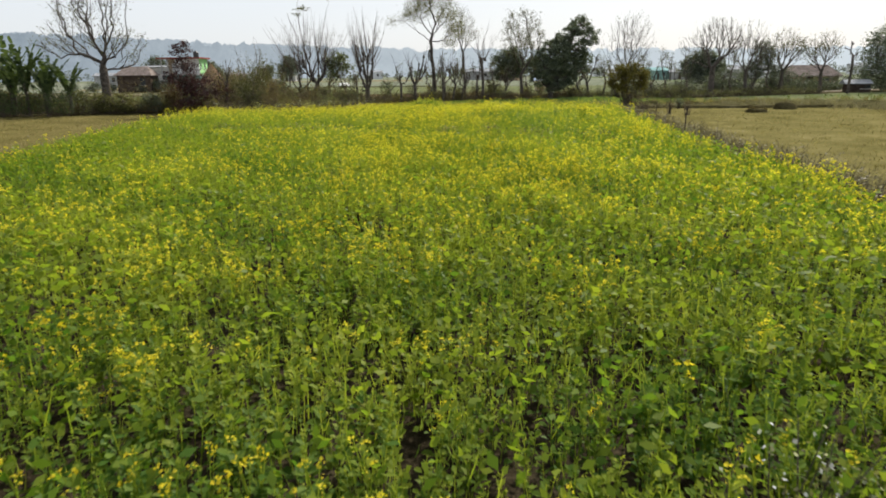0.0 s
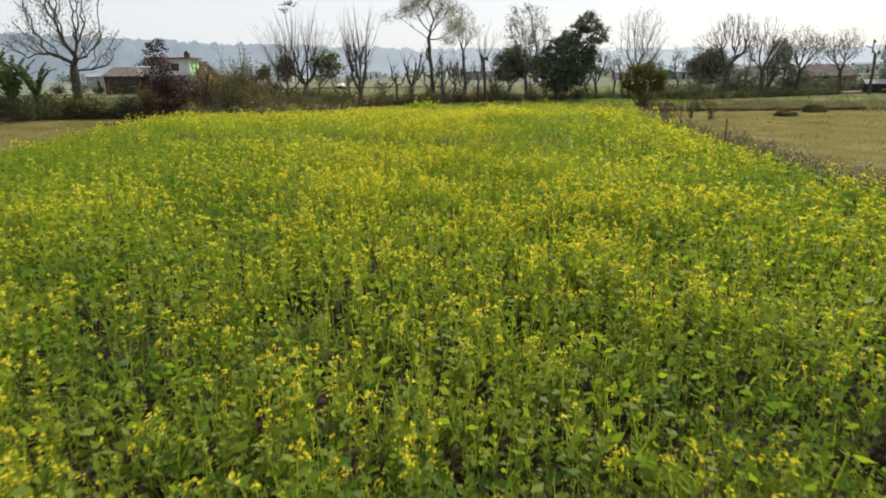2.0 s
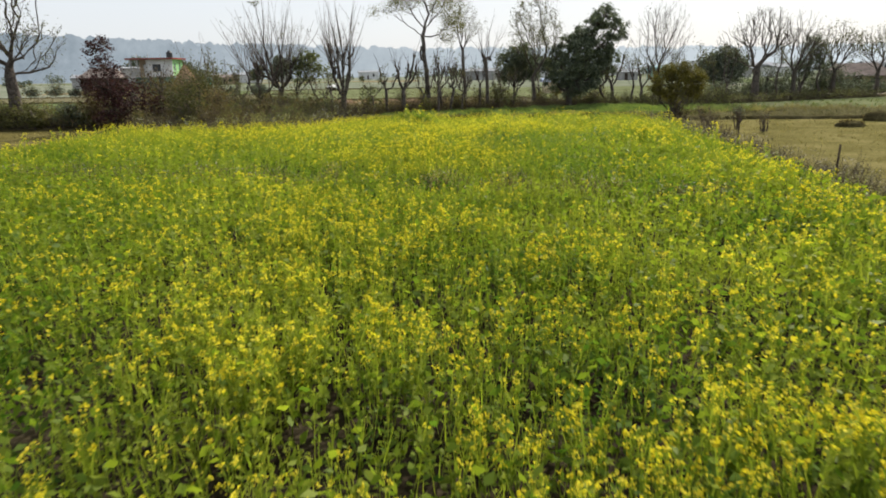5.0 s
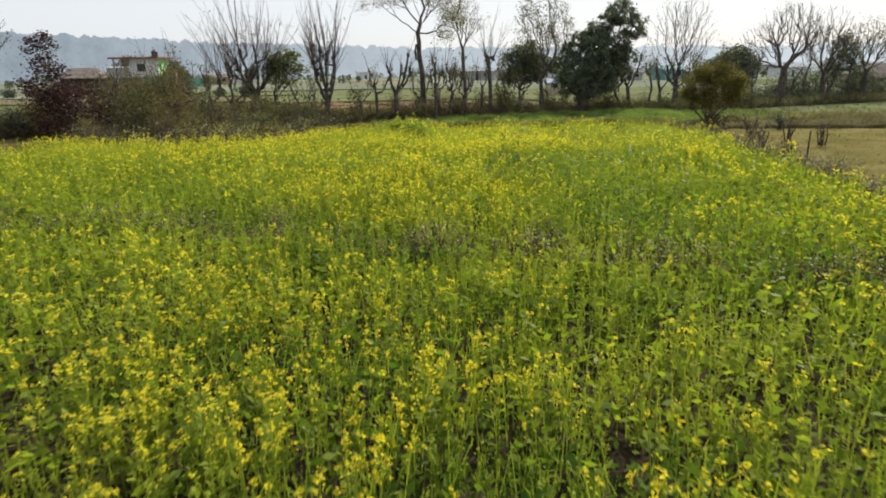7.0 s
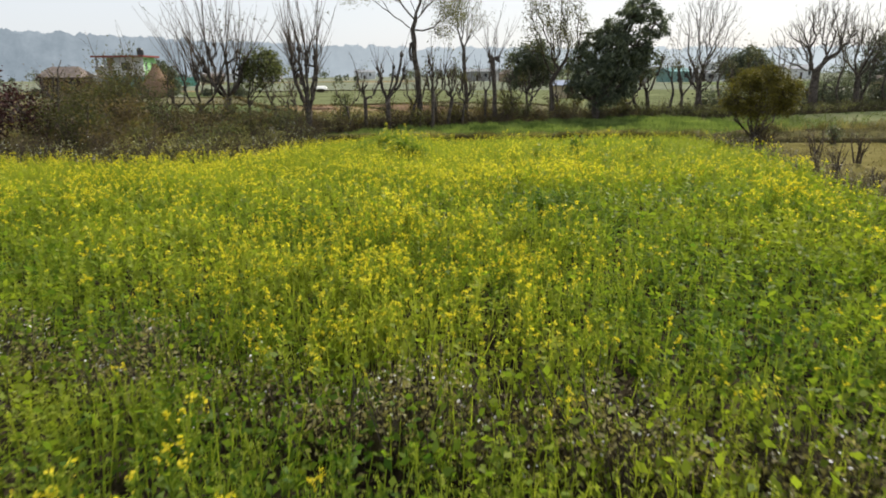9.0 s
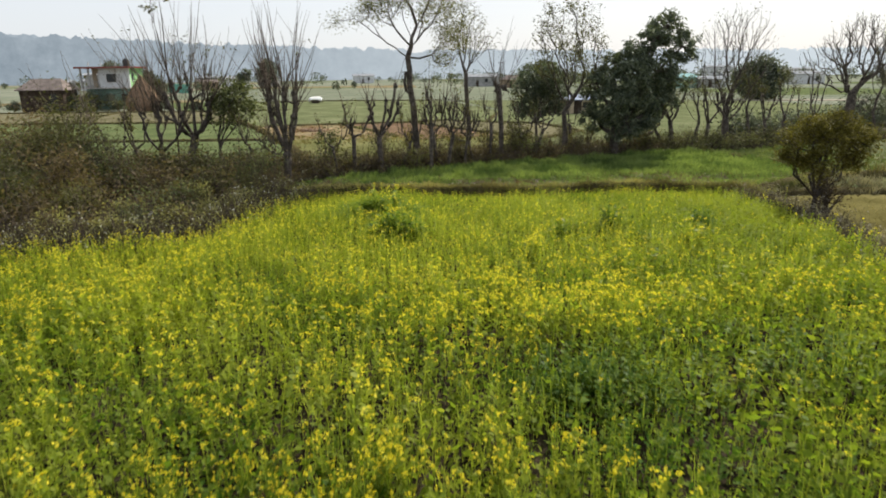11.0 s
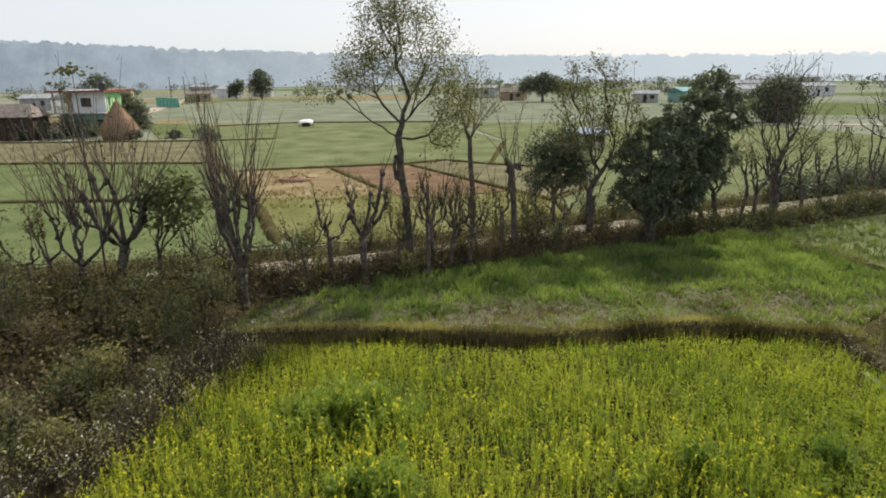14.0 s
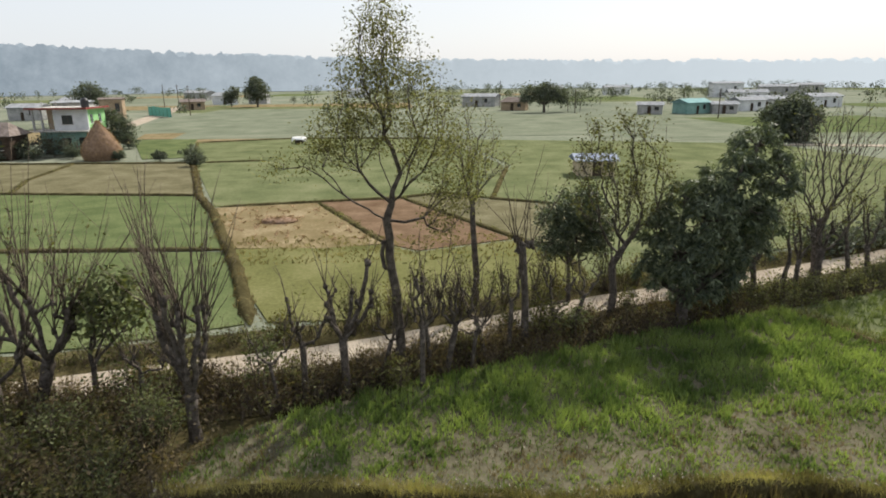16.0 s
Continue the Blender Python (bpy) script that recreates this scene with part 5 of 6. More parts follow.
for px, py, h, leaf, word in ((-13.2, 55.4, 3.6, OLIVE_LEAF, "olive"), (-11.8, 54.6, 2.7, SHRUB_LEAF, "dark green"), (-10.4, 55.8, 2.2, OLIVE_LEAF, "olive"), (-8.8, 55.8, 2.0, SHRUB_LEAF, "dark green"), (-7.4, 55.4, 1.6, OLIVE_LEAF, "olive"),
                              (-15.4, 55.4, 3.2, SHRUB_LEAF, "dark green"), (-17.6, 54.8, 3.0, OLIVE_LEAF, "olive"), (-6.4, 56.8, 1.8, SHRUB_LEAF, "dark green"), (-7.0, 54.9, 1.5, LIGHT_WEED, "light olive"), (-7.3, 53.7, 1.4, LIGHT_WEED, "light olive"), (-6.1, 51.2, 1.0, LIGHT_WEED, "light olive"), (-7.0, 48.4, 1.1, LIGHT_WEED, "light olive"), (-8.6, 47.2, 1.0, LIGHT_WEED, "light olive"), (-6.5, 49.8, 0.9, LIGHT_WEED, "light olive"), (-8.9, 49.0, 1.1, LIGHT_WEED, "light olive"), (-7.7, 51.8, 1.2, LIGHT_WEED, "light olive"), (-10.4, 47.6, 1.1, LIGHT_WEED, "light olive"), (-5.9, 52.4, 0.9, LIGHT_WEED, "light olive"), (-12.2, 57.6, 1.7, WASTE_LEAF, "brown"), (-10.2, 57.5, 1.5, WASTE_LEAF, "brown"), (-8.4, 57.8, 1.5, WASTE_LEAF, "brown"), (-13.6, 57.6, 1.8, WASTE_LEAF, "brown"), (-12.2, 58.7, 1.6, OLIVE_LEAF, "olive"), (-11.2, 58.8, 1.3, WASTE_LEAF, "brown"), (-7.8, 59.3, 1.4, WASTE_LEAF, "brown"), (-6.9, 59.6, 1.5, OLIVE_LEAF, "olive"), (-6.2, 59.7, 1.1, WASTE_LEAF, "brown"), (-9.4, 52.6, 1.9, WASTE_LEAF, "brown"), (-7.6, 50.4, 1.5, SHRUB_LEAF, "dark green"), (-10.8, 50.0, 1.7, OLIVE_LEAF, "olive"),
                              (-13.2, 50.8, 2.2, SHRUB_LEAF, "dark green"), (-6.2, 53.0, 1.3, OLIVE_LEAF, "olive")):
    shrub((px, py, 0.02), h, h * 0.5, 1900, 0.10, word + " leafy bush with many thin stems", leaf, "bush", 16)
pollard((-12.4, 58.2, T), 1.6, 3, 2.9, 0.35, 2, 0.9, "small lopped tree with a leafy head", 0.09, 60)
# the crop's far corners
branchy((-26.9, 56.6, 0), 3.3, [(0.0, 0, 6.4, 2.5, 2.2), (-2.8, 0, 6.0, 2.0, 1.3), (2.2, 0, 5.8, 1.8, 2.0), (0.8, 0, 9.2, 2.5, 1.7), (-1.4, 0, 8.4, 2.2, 1.5), (-4.3, 0, 5.6, 1.0, 0.8), (2.9, 0, 4.6, 0.9, 1.0)], 420, "spreading half-bare tree with dark limbs", OLIVE_LEAF, 7, 0.15, 0.32, (0.3, 0), BARK, 0.26, 0.013, reach=0.66, sweep=0.25, crook=0.09)
leafy_tree((-18.5, 52.4, 0), [(0, 0, 3.7, 0.8), (0.3, 0, 2.4, 0.95), (-0.5, 0, 2.6, 0.85), (-0.5, 0, 4.7, 0.5), (0.2, 0, 4.9, 0.45), (1.5, 0, 1.9, 1.1), (2.4, 0.2, 1.4, 0.8), (0, 0, 1.2, 0.9)], 6500, 0.15, "upright shrub with dark purple leaves", PURPLE_LEAF, 0.07, 1.0, 0.5, 0.0, "purple_shrub", "shrub")
branchy((-15.9, 53.2, 0), 1.8, [(0.2, 0, 3.2, 0.8, 0.9), (-0.4, 0, 3.4, 0.5, 0.6)], 26, "small pale bare tree in the scrub", SCRUB_LEAF, 1, 0.1, 0.10, (0.1, 0), PALE_BARK, 0.1, 0.016)
shrub((-14.2, 54.8, 0), 4.4, 2.0, 4200, 0.13, "large olive brown bush in the scrub", OLIVE_LEAF, "bush", 20)
shrub((-16.8, 57.0, 0), 4.0, 1.8, 3000, 0.14, "large brown twiggy bush in the scrub", SCRUB_LEAF, "bush", 18)
shrub((-12.6, 48.6, 0), 3.2, 1.3, 2200, 0.13, "tall olive bush at the crop corner", OLIVE_LEAF, "bush", 14)
shrub((-12.4, 52.0, 0), 2.8, 1.2, 1500, 0.14, "brown twiggy bush in the scrub", SCRUB_LEAF, "bush", 14)
shrub((-9.0, 54.5, 0), 2.6, 1.1, 1000, 0.14, "olive twiggy bush in the scrub", OLIVE_LEAF, "bush", 14)
shrub((-20.5, 54.5, 0), 2.8, 1.4, 1800, 0.15, "reddish brown bush in the scrub", SCRUB_LEAF, "bush", 14)
leafy_tree((14.0, 50.2, 0), [(0.1, 0, 2.45, 0.8), (0.9, 0, 2.35, 0.7), (-0.75, 0.1, 2.2, 0.65), (0.5, 0, 2.9, 0.5), (1.3, 0.1, 2.6, 0.42), (-0.4, 0, 2.9, 0.48), (-0.95, 0, 1.9, 0.35), (0, 0, 1.7, 0.6), (1.1, 0, 1.7, 0.4)], 14000, 0.11, "dense olive bush tree on the field bank", BUSH_LEAF, 0.09, 0.6, 0.35, 0.0, "bush", "bush")
shrub((14.3, 50.0, 0.05), 1.5, 0.9, 900, 0.09, "brown twiggy growth round the foot of a bush", SCRUB_LEAF, "shrub", 16)
for px, py, h in ((13.2, 43.6, 1.3), (13.9, 45.6, 1.6), (15.9, 46.4, 1.3), (12.6, 41.0, 0.9), (16.6, 45.2, 1.1)):
    shrub((px, py, 0.05), h, h * 0.35, 160, 0.08, "dry brown shrub on the field bank", SCRUB_LEAF, "shrub", 7)
shrub((18.9, 52.4, 0), 1.0, 0.35, 500, 0.10, "small green bush in the field", MANGO_LEAF, "shrub", 7)


def banana(at, h, n, label):
    ob = thing("banana_plant", at, label, "banana plant", "banana plants")
    w = Wood()
    w.tube([(0, 0, -0.1), (0.02, 0, h * 0.2), (0.05, 0.02, h * 0.42)], [0.16, 0.13, 0.09], 8)
    part("stem", w.mesh("stem", PALE_BARK), ob)
    for k in range(n):
        a = 2 * math.pi * k / n + rng.uniform(-0.5, 0.5)
        ln, up = h * rng.uniform(0.46, 0.66), rng.uniform(0.8, 4.0)
        p, d = Vector((0.04, 0.02, h * rng.uniform(0.24, 0.36))), Vector((math.cos(a), math.sin(a), up)).normalized()
        side = Vector((-math.sin(a), math.cos(a), 0))
        sag, segs, v, f = rng.uniform(0.04, 0.17), 12, [], []
        for i in range(segs):
            t = i / segs
            q = p + d * ln / segs
            for sg in (1, -1):                  # torn strips on both sides of the midrib
                wd = 0.3 * math.sin(math.pi * min(1, 0.10 + t * 0.9)) ** 0.6 * rng.uniform(0.6, 1.1)
                tear, hang = rng.uniform(0.55, 1.05), rng.uniform(-0.45, 0.3)
                o = side * sg * wd + Vector((0, 0, hang * wd)) + d * 0.1
                b = len(v)
                v += [p.copy(), p + o, p.lerp(q, tear) + o, q.copy()]
                f.append((b, b + 1, b + 2, b + 3))
            d = (d + Vector((0, 0, -sag * (0.25 + 1.3 * t)))).normalized()
            p = q
        part("leaf", py_mesh("leaf", v, f, [BANANA_LEAF], False), ob)


for px, py, h in ((-28.4, 54.2, 4.8), (-29.8, 53.4, 5.8), (-31.2, 53.4, 6.6), (-32.6, 53.8, 6.6), (-34.0, 53.2, 6.8), (-35.6, 53.6, 6.4), (-37.2, 53.2, 6.0), (-30.4, 54.8, 4.6), (-33.2, 55.0, 5.8), (-36.2, 55.0, 5.4)):
    banana((px, py, 0), h, 10, "banana plant with tattered arching leaves")


# ---- houses, hay and the far village ----
WHITE_WALL = plain_material("white_plaster", ramp3((0.44, 0.45, 0.46), (0.58, 0.59, 0.60), (0.68, 0.68, 0.69)), 0.8, 12, 0.85, 0.15)
MINT_WALL = plain_material("bright_green_paint", ramp3((0.24, 0.46, 0.20), (0.30, 0.55, 0.25), (0.37, 0.60, 0.31)), 0.8, 12, 0.8, 0.15)
TEAL_WALL = plain_material("teal_paint", ramp3((0.15, 0.26, 0.24), (0.20, 0.33, 0.30), (0.27, 0.40, 0.37)), 0.8, 12, 0.85, 0.15)
MUD_WALL = plain_material("mud_wall", ramp3((0.20, 0.15, 0.10), (0.30, 0.23, 0.16), (0.40, 0.32, 0.23)), 0.9, 12, 0.95, 0.3)
TAN_WALL = plain_material("tan_plaster", ramp3((0.36, 0.29, 0.20), (0.48, 0.40, 0.28), (0.58, 0.50, 0.37)), 0.9, 12, 0.95, 0.3)
GREY_WALL = plain_material("grey_block_wall", ramp3((0.20, 0.20, 0.20), (0.32, 0.32, 0.31), (0.42, 0.41, 0.40)), 0.9, 12, 0.9, 0.3)
RED_EDGE = plain_material("red_paint", ramp3((0.14, 0.05, 0.045), (0.21, 0.075, 0.065), (0.28, 0.11, 0.095)), 2, 20, 0.8, 0.1)
CONCRETE = plain_material("roof_concrete", ramp3((0.36, 0.34, 0.32), (0.48, 0.45, 0.42), (0.58, 0.55, 0.52)), 1, 15, 0.9, 0.2)
TILE_ROOF = plain_material("clay_tile_roof", ramp3((0.115, 0.095, 0.085), (0.18, 0.15, 0.135), (0.26, 0.22, 0.20)), 1.5, 20, 0.9, 0.4)
TIN_ROOF = plain_material("tin_roof", ramp3((0.18, 0.19, 0.20), (0.27, 0.28, 0.295), (0.38, 0.39, 0.41)), 1.0, 10, 0.85, 0.2)
BLUE_ROOF = plain_material("blue_tin_roof", ramp3((0.20, 0.23, 0.31), (0.27, 0.31, 0.40), (0.36, 0.39, 0.47)), 1.0, 10, 0.85, 0.2)
TEAL_ROOF = plain_material("teal_tin_roof", ramp3((0.16, 0.28, 0.28), (0.22, 0.36, 0.36), (0.30, 0.43, 0.43)), 1.0, 10, 0.8, 0.2)
DARK_WOOD = plain_material("dark_wood", ramp3((0.03, 0.022, 0.017), (0.06, 0.045, 0.035), (0.10, 0.08, 0.06)), 2, 25, 0.8, 0.2)
STEEL = plain_material("painted_steel", ramp3((0.22, 0.22, 0.22), (0.32, 0.32, 0.32), (0.40, 0.40, 0.40)), 3, 25, 0.5, 0.1, 0.4)
PLASTIC = plain_material("black_plastic", ramp3((0.012, 0.012, 0.013), (0.02, 0.02, 0.022), (0.035, 0.035, 0.037)), 2, 25, 0.45, 0.05)
STRAW_BODY = plain_material("straw_body", ramp3((0.16, 0.105, 0.07), (0.25, 0.17, 0.12), (0.36, 0.26, 0.19)), 3, 40, 0.95, 0.8, dist=0.05)
TARP = plain_material("white_tarpaulin", ramp3((0.62, 0.62, 0.60), (0.75, 0.75, 0.73), (0.82, 0.82, 0.80)), 1.5, 15, 0.6, 0.3)
NET = plain_material("teal_shade_net", ramp3((0.10, 0.30, 0.24), (0.15, 0.40, 0.32), (0.22, 0.48, 0.40)), 2, 30, 0.9, 0.3)
PANE, nt_, p_, o_ = tree_of("window_glass")
p_.inputs["Base Color"].default_value, p_.inputs["Roughness"].default_value = (0.03, 0.035, 0.04, 1), 0.12


def box(bm, x0, x1, y0, y1, z0, z1):
    v = [bm.verts.new(c) for c in ((x0, y0, z0), (x1, y0, z0), (x1, y1, z0), (x0, y1, z0), (x0, y0, z1), (x1, y0, z1), (x1, y1, z1), (x0, y1, z1))]
    for f in ((0, 3, 2, 1), (4, 5, 6, 7), (0, 1, 5, 4), (1, 2, 6, 5), (2, 3, 7, 6), (3, 0, 4, 7)):
        bm.faces.new([v[k] for k in f])


def from_bm(name, bm, mat, parent, label=""):
    me = bpy.data.meshes.new(name)
    bm.to_mesh(me)
    bm.free()
    me.materials.append(mat)
    return part(name, me, parent, label)


def wall(parent, name, u0, u1, z0, z1, at, axis, mat, holes=(), thick=0.22, label=""):
    """A wall along x (axis 'x', its outer face at y = at) or along y, with openings (u0, u1, z0, z1) cut through."""
    us = sorted({u0, u1, *[h[0] for h in holes], *[h[1] for h in holes]})
    zs = sorted({z0, z1, *[h[2] for h in holes], *[h[3] for h in holes]})
    bm = bmesh.new()
    for a, b in zip(us, us[1:]):
        for c, d in zip(zs, zs[1:]):
            if any(h[0] <= a and b <= h[1] and h[2] <= c and d <= h[3] for h in holes):
                continue
            if axis == "x":
                box(bm, a, b, at, at + thick, c, d)
            else:
                box(bm, at - thick, at, a, b, c, d)
    bmesh.ops.remove_doubles(bm, verts=bm.verts, dist=0.001)
    return from_bm(name, bm, mat, parent, label)


def window(parent, u0, u1, z0, z1, at, axis, frame_mat=DARK_WOOD):
    """A framed pane set into an opening, with a sill."""
    bm = bmesh.new()
    t, um = 0.06, (u0 + u1) / 2
    bars = [(u0, u1, z0, z0 + t), (u0, u1, z1 - t, z1), (u0, u0 + t, z0 + t, z1 - t), (u1 - t, u1, z0 + t, z1 - t), (um - t / 2, um + t / 2, z0 + t, z1 - t)]
    for a, b, c, d in bars:
        box(bm, a, b, at + 0.06, at + 0.12, c, d) if axis == "x" else box(bm, at - 0.12, at - 0.06, a, b, c, d)
    win = from_bm("window", bm, frame_mat, parent)
    bm = bmesh.new()
    box(bm, u0 + t, u1 - t, at + 0.085, at + 0.095, z0 + t, z1 - t) if axis == "x" else box(bm, at - 0.095, at - 0.085, u0 + t, u1 - t, z0 + t, z1 - t)
    from_bm("pane", bm, PANE, win)
    bm = bmesh.new()
    box(bm, u0 - 0.06, u1 + 0.06, at - 0.08, at + 0.06, z0 - 0.07, z0 - 0.003) if axis == "x" else box(bm, at - 0.06, at + 0.08, u0 - 0.06, u1 + 0.06, z0 - 0.07, z0 - 0.003)
    from_bm("sill", bm, CONCRETE, win)
    return win


def main_house():
    ob = thing("house", (-44.0, 126.8, 0), "two-storey house, white, green and teal, with a flat roof", "house")
    W, D = -7.0, 4.7
    gh = [(-6.3, -5.3, 0.0, 2.1), (-3.8, -2.6, 1.0, 2.2), (-1.6, -0.6, 1.0, 2.2)]
    wall(ob, "ground_floor_wall", W + 0.4, 0, 0, 3.0, 0, "x", TEAL_WALL, gh, label="faded teal ground floor wall")
    wall(ob, "ground_floor_wall", 0.225, D, 0, 3.0, 0, "y", TEAL_WALL)
    wall(ob, "ground_floor_wall", 0.225, D, 0, 3.0, W + 0.62, "y", TEAL_WALL)
    wall(ob, "ground_floor_wall", W + 0.63, -0.23, 0, 3.0, D - 0.22, "x", TEAL_WALL)
    for a, b, c, d in gh[1:]:
        window(ob, a, b, c, d, 0, "x")
    bm = bmesh.new()
    box(bm, -6.27, -5.33, 0.08, 0.13, 0.01, 2.07)
    from_bm("door", bm, DARK_WOOD, ob, "dark wooden front door")
    bm = bmesh.new()
    box(bm, W - 0.4, 0.25, -0.9, D + 0.1, 3.003, 3.16)
    from_bm("floor_slab", bm, CONCRETE, ob)
    win = (-3.45, -2.0, 3.95, 5.15)
    wall(ob, "upper_wall", -4.5, 0, 3.163, 5.95, 0, "x", WHITE_WALL, [win], label="white upper floor wall")
    window(ob, *win, 0, "x")
    sides = [(0.7, 1.5, 4.0, 5.2), (2.9, 3.7, 4.0, 5.2)]
    wall(ob, "upper_wall", 0.225, D, 3.163, 5.95, 0, "y", MINT_WALL, sides, label="bright green side wall")
    for w in sides:
        window(ob, *w, 0, "y", WHITE_WALL)
    wall(ob, "upper_wall", 0.225, D, 3.163, 5.95, -4.28, "y", WHITE_WALL)
    # recessed balcony wall: brown mud colour stands in for the balcony's shade
    wall(ob, "upper_wall", W + 0.2, -4.51, 3.163, 5.95, 2.6, "x", MUD_WALL, [(-6.2, -5.4, 3.163, 5.2)])
    wall(ob, "upper_wall", W + 0.2, -0.23, 3.163, 5.95, D - 0.22, "x", WHITE_WALL)
    for px in (W + 0.15, W + 1.3):
        bm = bmesh.new()
        box(bm, px - 0.11, px + 0.11, -0.7, -0.48, 3.163, 5.95)
        from_bm("pillar", bm, GREY_WALL, ob)
    bm = bmesh.new()
    for k in range(12):
        box(bm, W + 0.3 + k * 0.2, W + 0.325 + k * 0.2, -0.62, -0.595, 3.163, 4.05)
    box(bm, W + 0.27, -4.52, -0.64, -0.58, 4.05, 4.11)
    tagged(from_bm("balcony_railing", bm, STEEL, ob, "thin grey balcony railing"), kind="stuff")
    bm = bmesh.new()
    box(bm, W - 0.5, 0.5, -1.0, D + 0.5, 5.953, 6.12)
    roof = from_bm("roof", bm, CONCRETE, ob, "flat concrete roof")
    bm = bmesh.new()
    box(bm, W - 0.53, 0.53, -1.05, -1.003, 5.93, 6.2)
    box(bm, 0.503, 0.55, -1.003, D + 0.5, 5.93, 6.2)
    from_bm("roof_edge", bm, RED_EDGE, roof, "red painted roof edge")
    for px in (-6.5, -4.6, -2.4):
        bm = bmesh.new()
        box(bm, px, px + 0.09, 1.2, 1.29, 6.123, 6.9)
        from_bm("roof_stub", bm, GREY_WALL, roof)


main_house()


def water_tank(at):
    ob = thing("water_tank", at, "black plastic water tank standing on a roof", "water tank")
    w = Wood()
    prof = [(0.0, 0.5), (0.15, 0.52), (0.3, 0.5), (0.45, 0.53), (0.6, 0.5), (0.75, 0.53), (0.95, 0.5), (1.1, 0.4), (1.2, 0.22)]
    w.tube([(0, 0, z) for z, r in prof], [r for z, r in prof], 14)
    part("body", w.mesh("body", PLASTIC), ob)
    w = Wood()
    w.tube([(0, 0, 1.2), (0, 0, 1.3)], [0.22, 0.21], 12)
    part("lid", w.mesh("lid", PLASTIC), ob)


water_tank((-44.9, 128.4, 6.12))


def hut(at, w, d, h, rise, rz, wall_mat, roof_mat, label, name="hut", eave=0.4):
    """A small house: four walls, a ridged roof with overhang, a door and a window."""
    ob = thing(name, at, label, "house", "village houses", rz)
    wall(ob, "wall", -w / 2, w / 2, 0, h, -d / 2, "x", wall_mat, [(-w * 0.1, -w * 0.1 + 0.9, 0, min(2.0, h - 0.1)), (w * 0.18, w * 0.18 + 1.0, h * 0.4, h * 0.8)])
    wall(ob, "wall", -w / 2, w / 2, 0, h, d / 2 - 0.22, "x", wall_mat)
    wall(ob, "wall", -d / 2 + 0.225, d / 2 - 0.225, 0, h, w / 2, "y", wall_mat)
    wall(ob, "wall", -d / 2 + 0.225, d / 2 - 0.225, 0, h, -w / 2 + 0.22, "y", wall_mat)
    bm = bmesh.new()
    box(bm, -w * 0.1 + 0.02, -w * 0.1 + 0.88, -d / 2 + 0.08, -d / 2 + 0.13, 0.01, min(1.98, h - 0.12))
    from_bm("door", bm, DARK_WOOD, ob)
    window(ob, w * 0.18, w * 0.18 + 1.0, h * 0.4, h * 0.8, -d / 2, "x")
    W, D = w / 2 + eave, d / 2 + eave
    e = h - rise * eave / (d / 2)
    hip = W * 0.4 if rise > 0.9 else 0.0
    v = [(-W, -D, e), (W, -D, e), (W, D, e), (-W, D, e), (-W + hip, 0, h + rise), (W - hip, 0, h + rise)]
    v += [(x, y, z + 0.09) for x, y, z in v]
    f = [(6, 7, 11, 10), (8, 9, 10, 11), (7, 8, 11), (9, 6, 10), (1, 0, 4, 5), (3, 2, 5, 4), (2, 1, 5), (0, 3, 4), (0, 1, 7, 6), (1, 2, 8, 7), (2, 3, 9, 8), (3, 0, 6, 9)]
    part("roof", py_mesh("roof", v, f, [roof_mat], False), ob)
    return ob


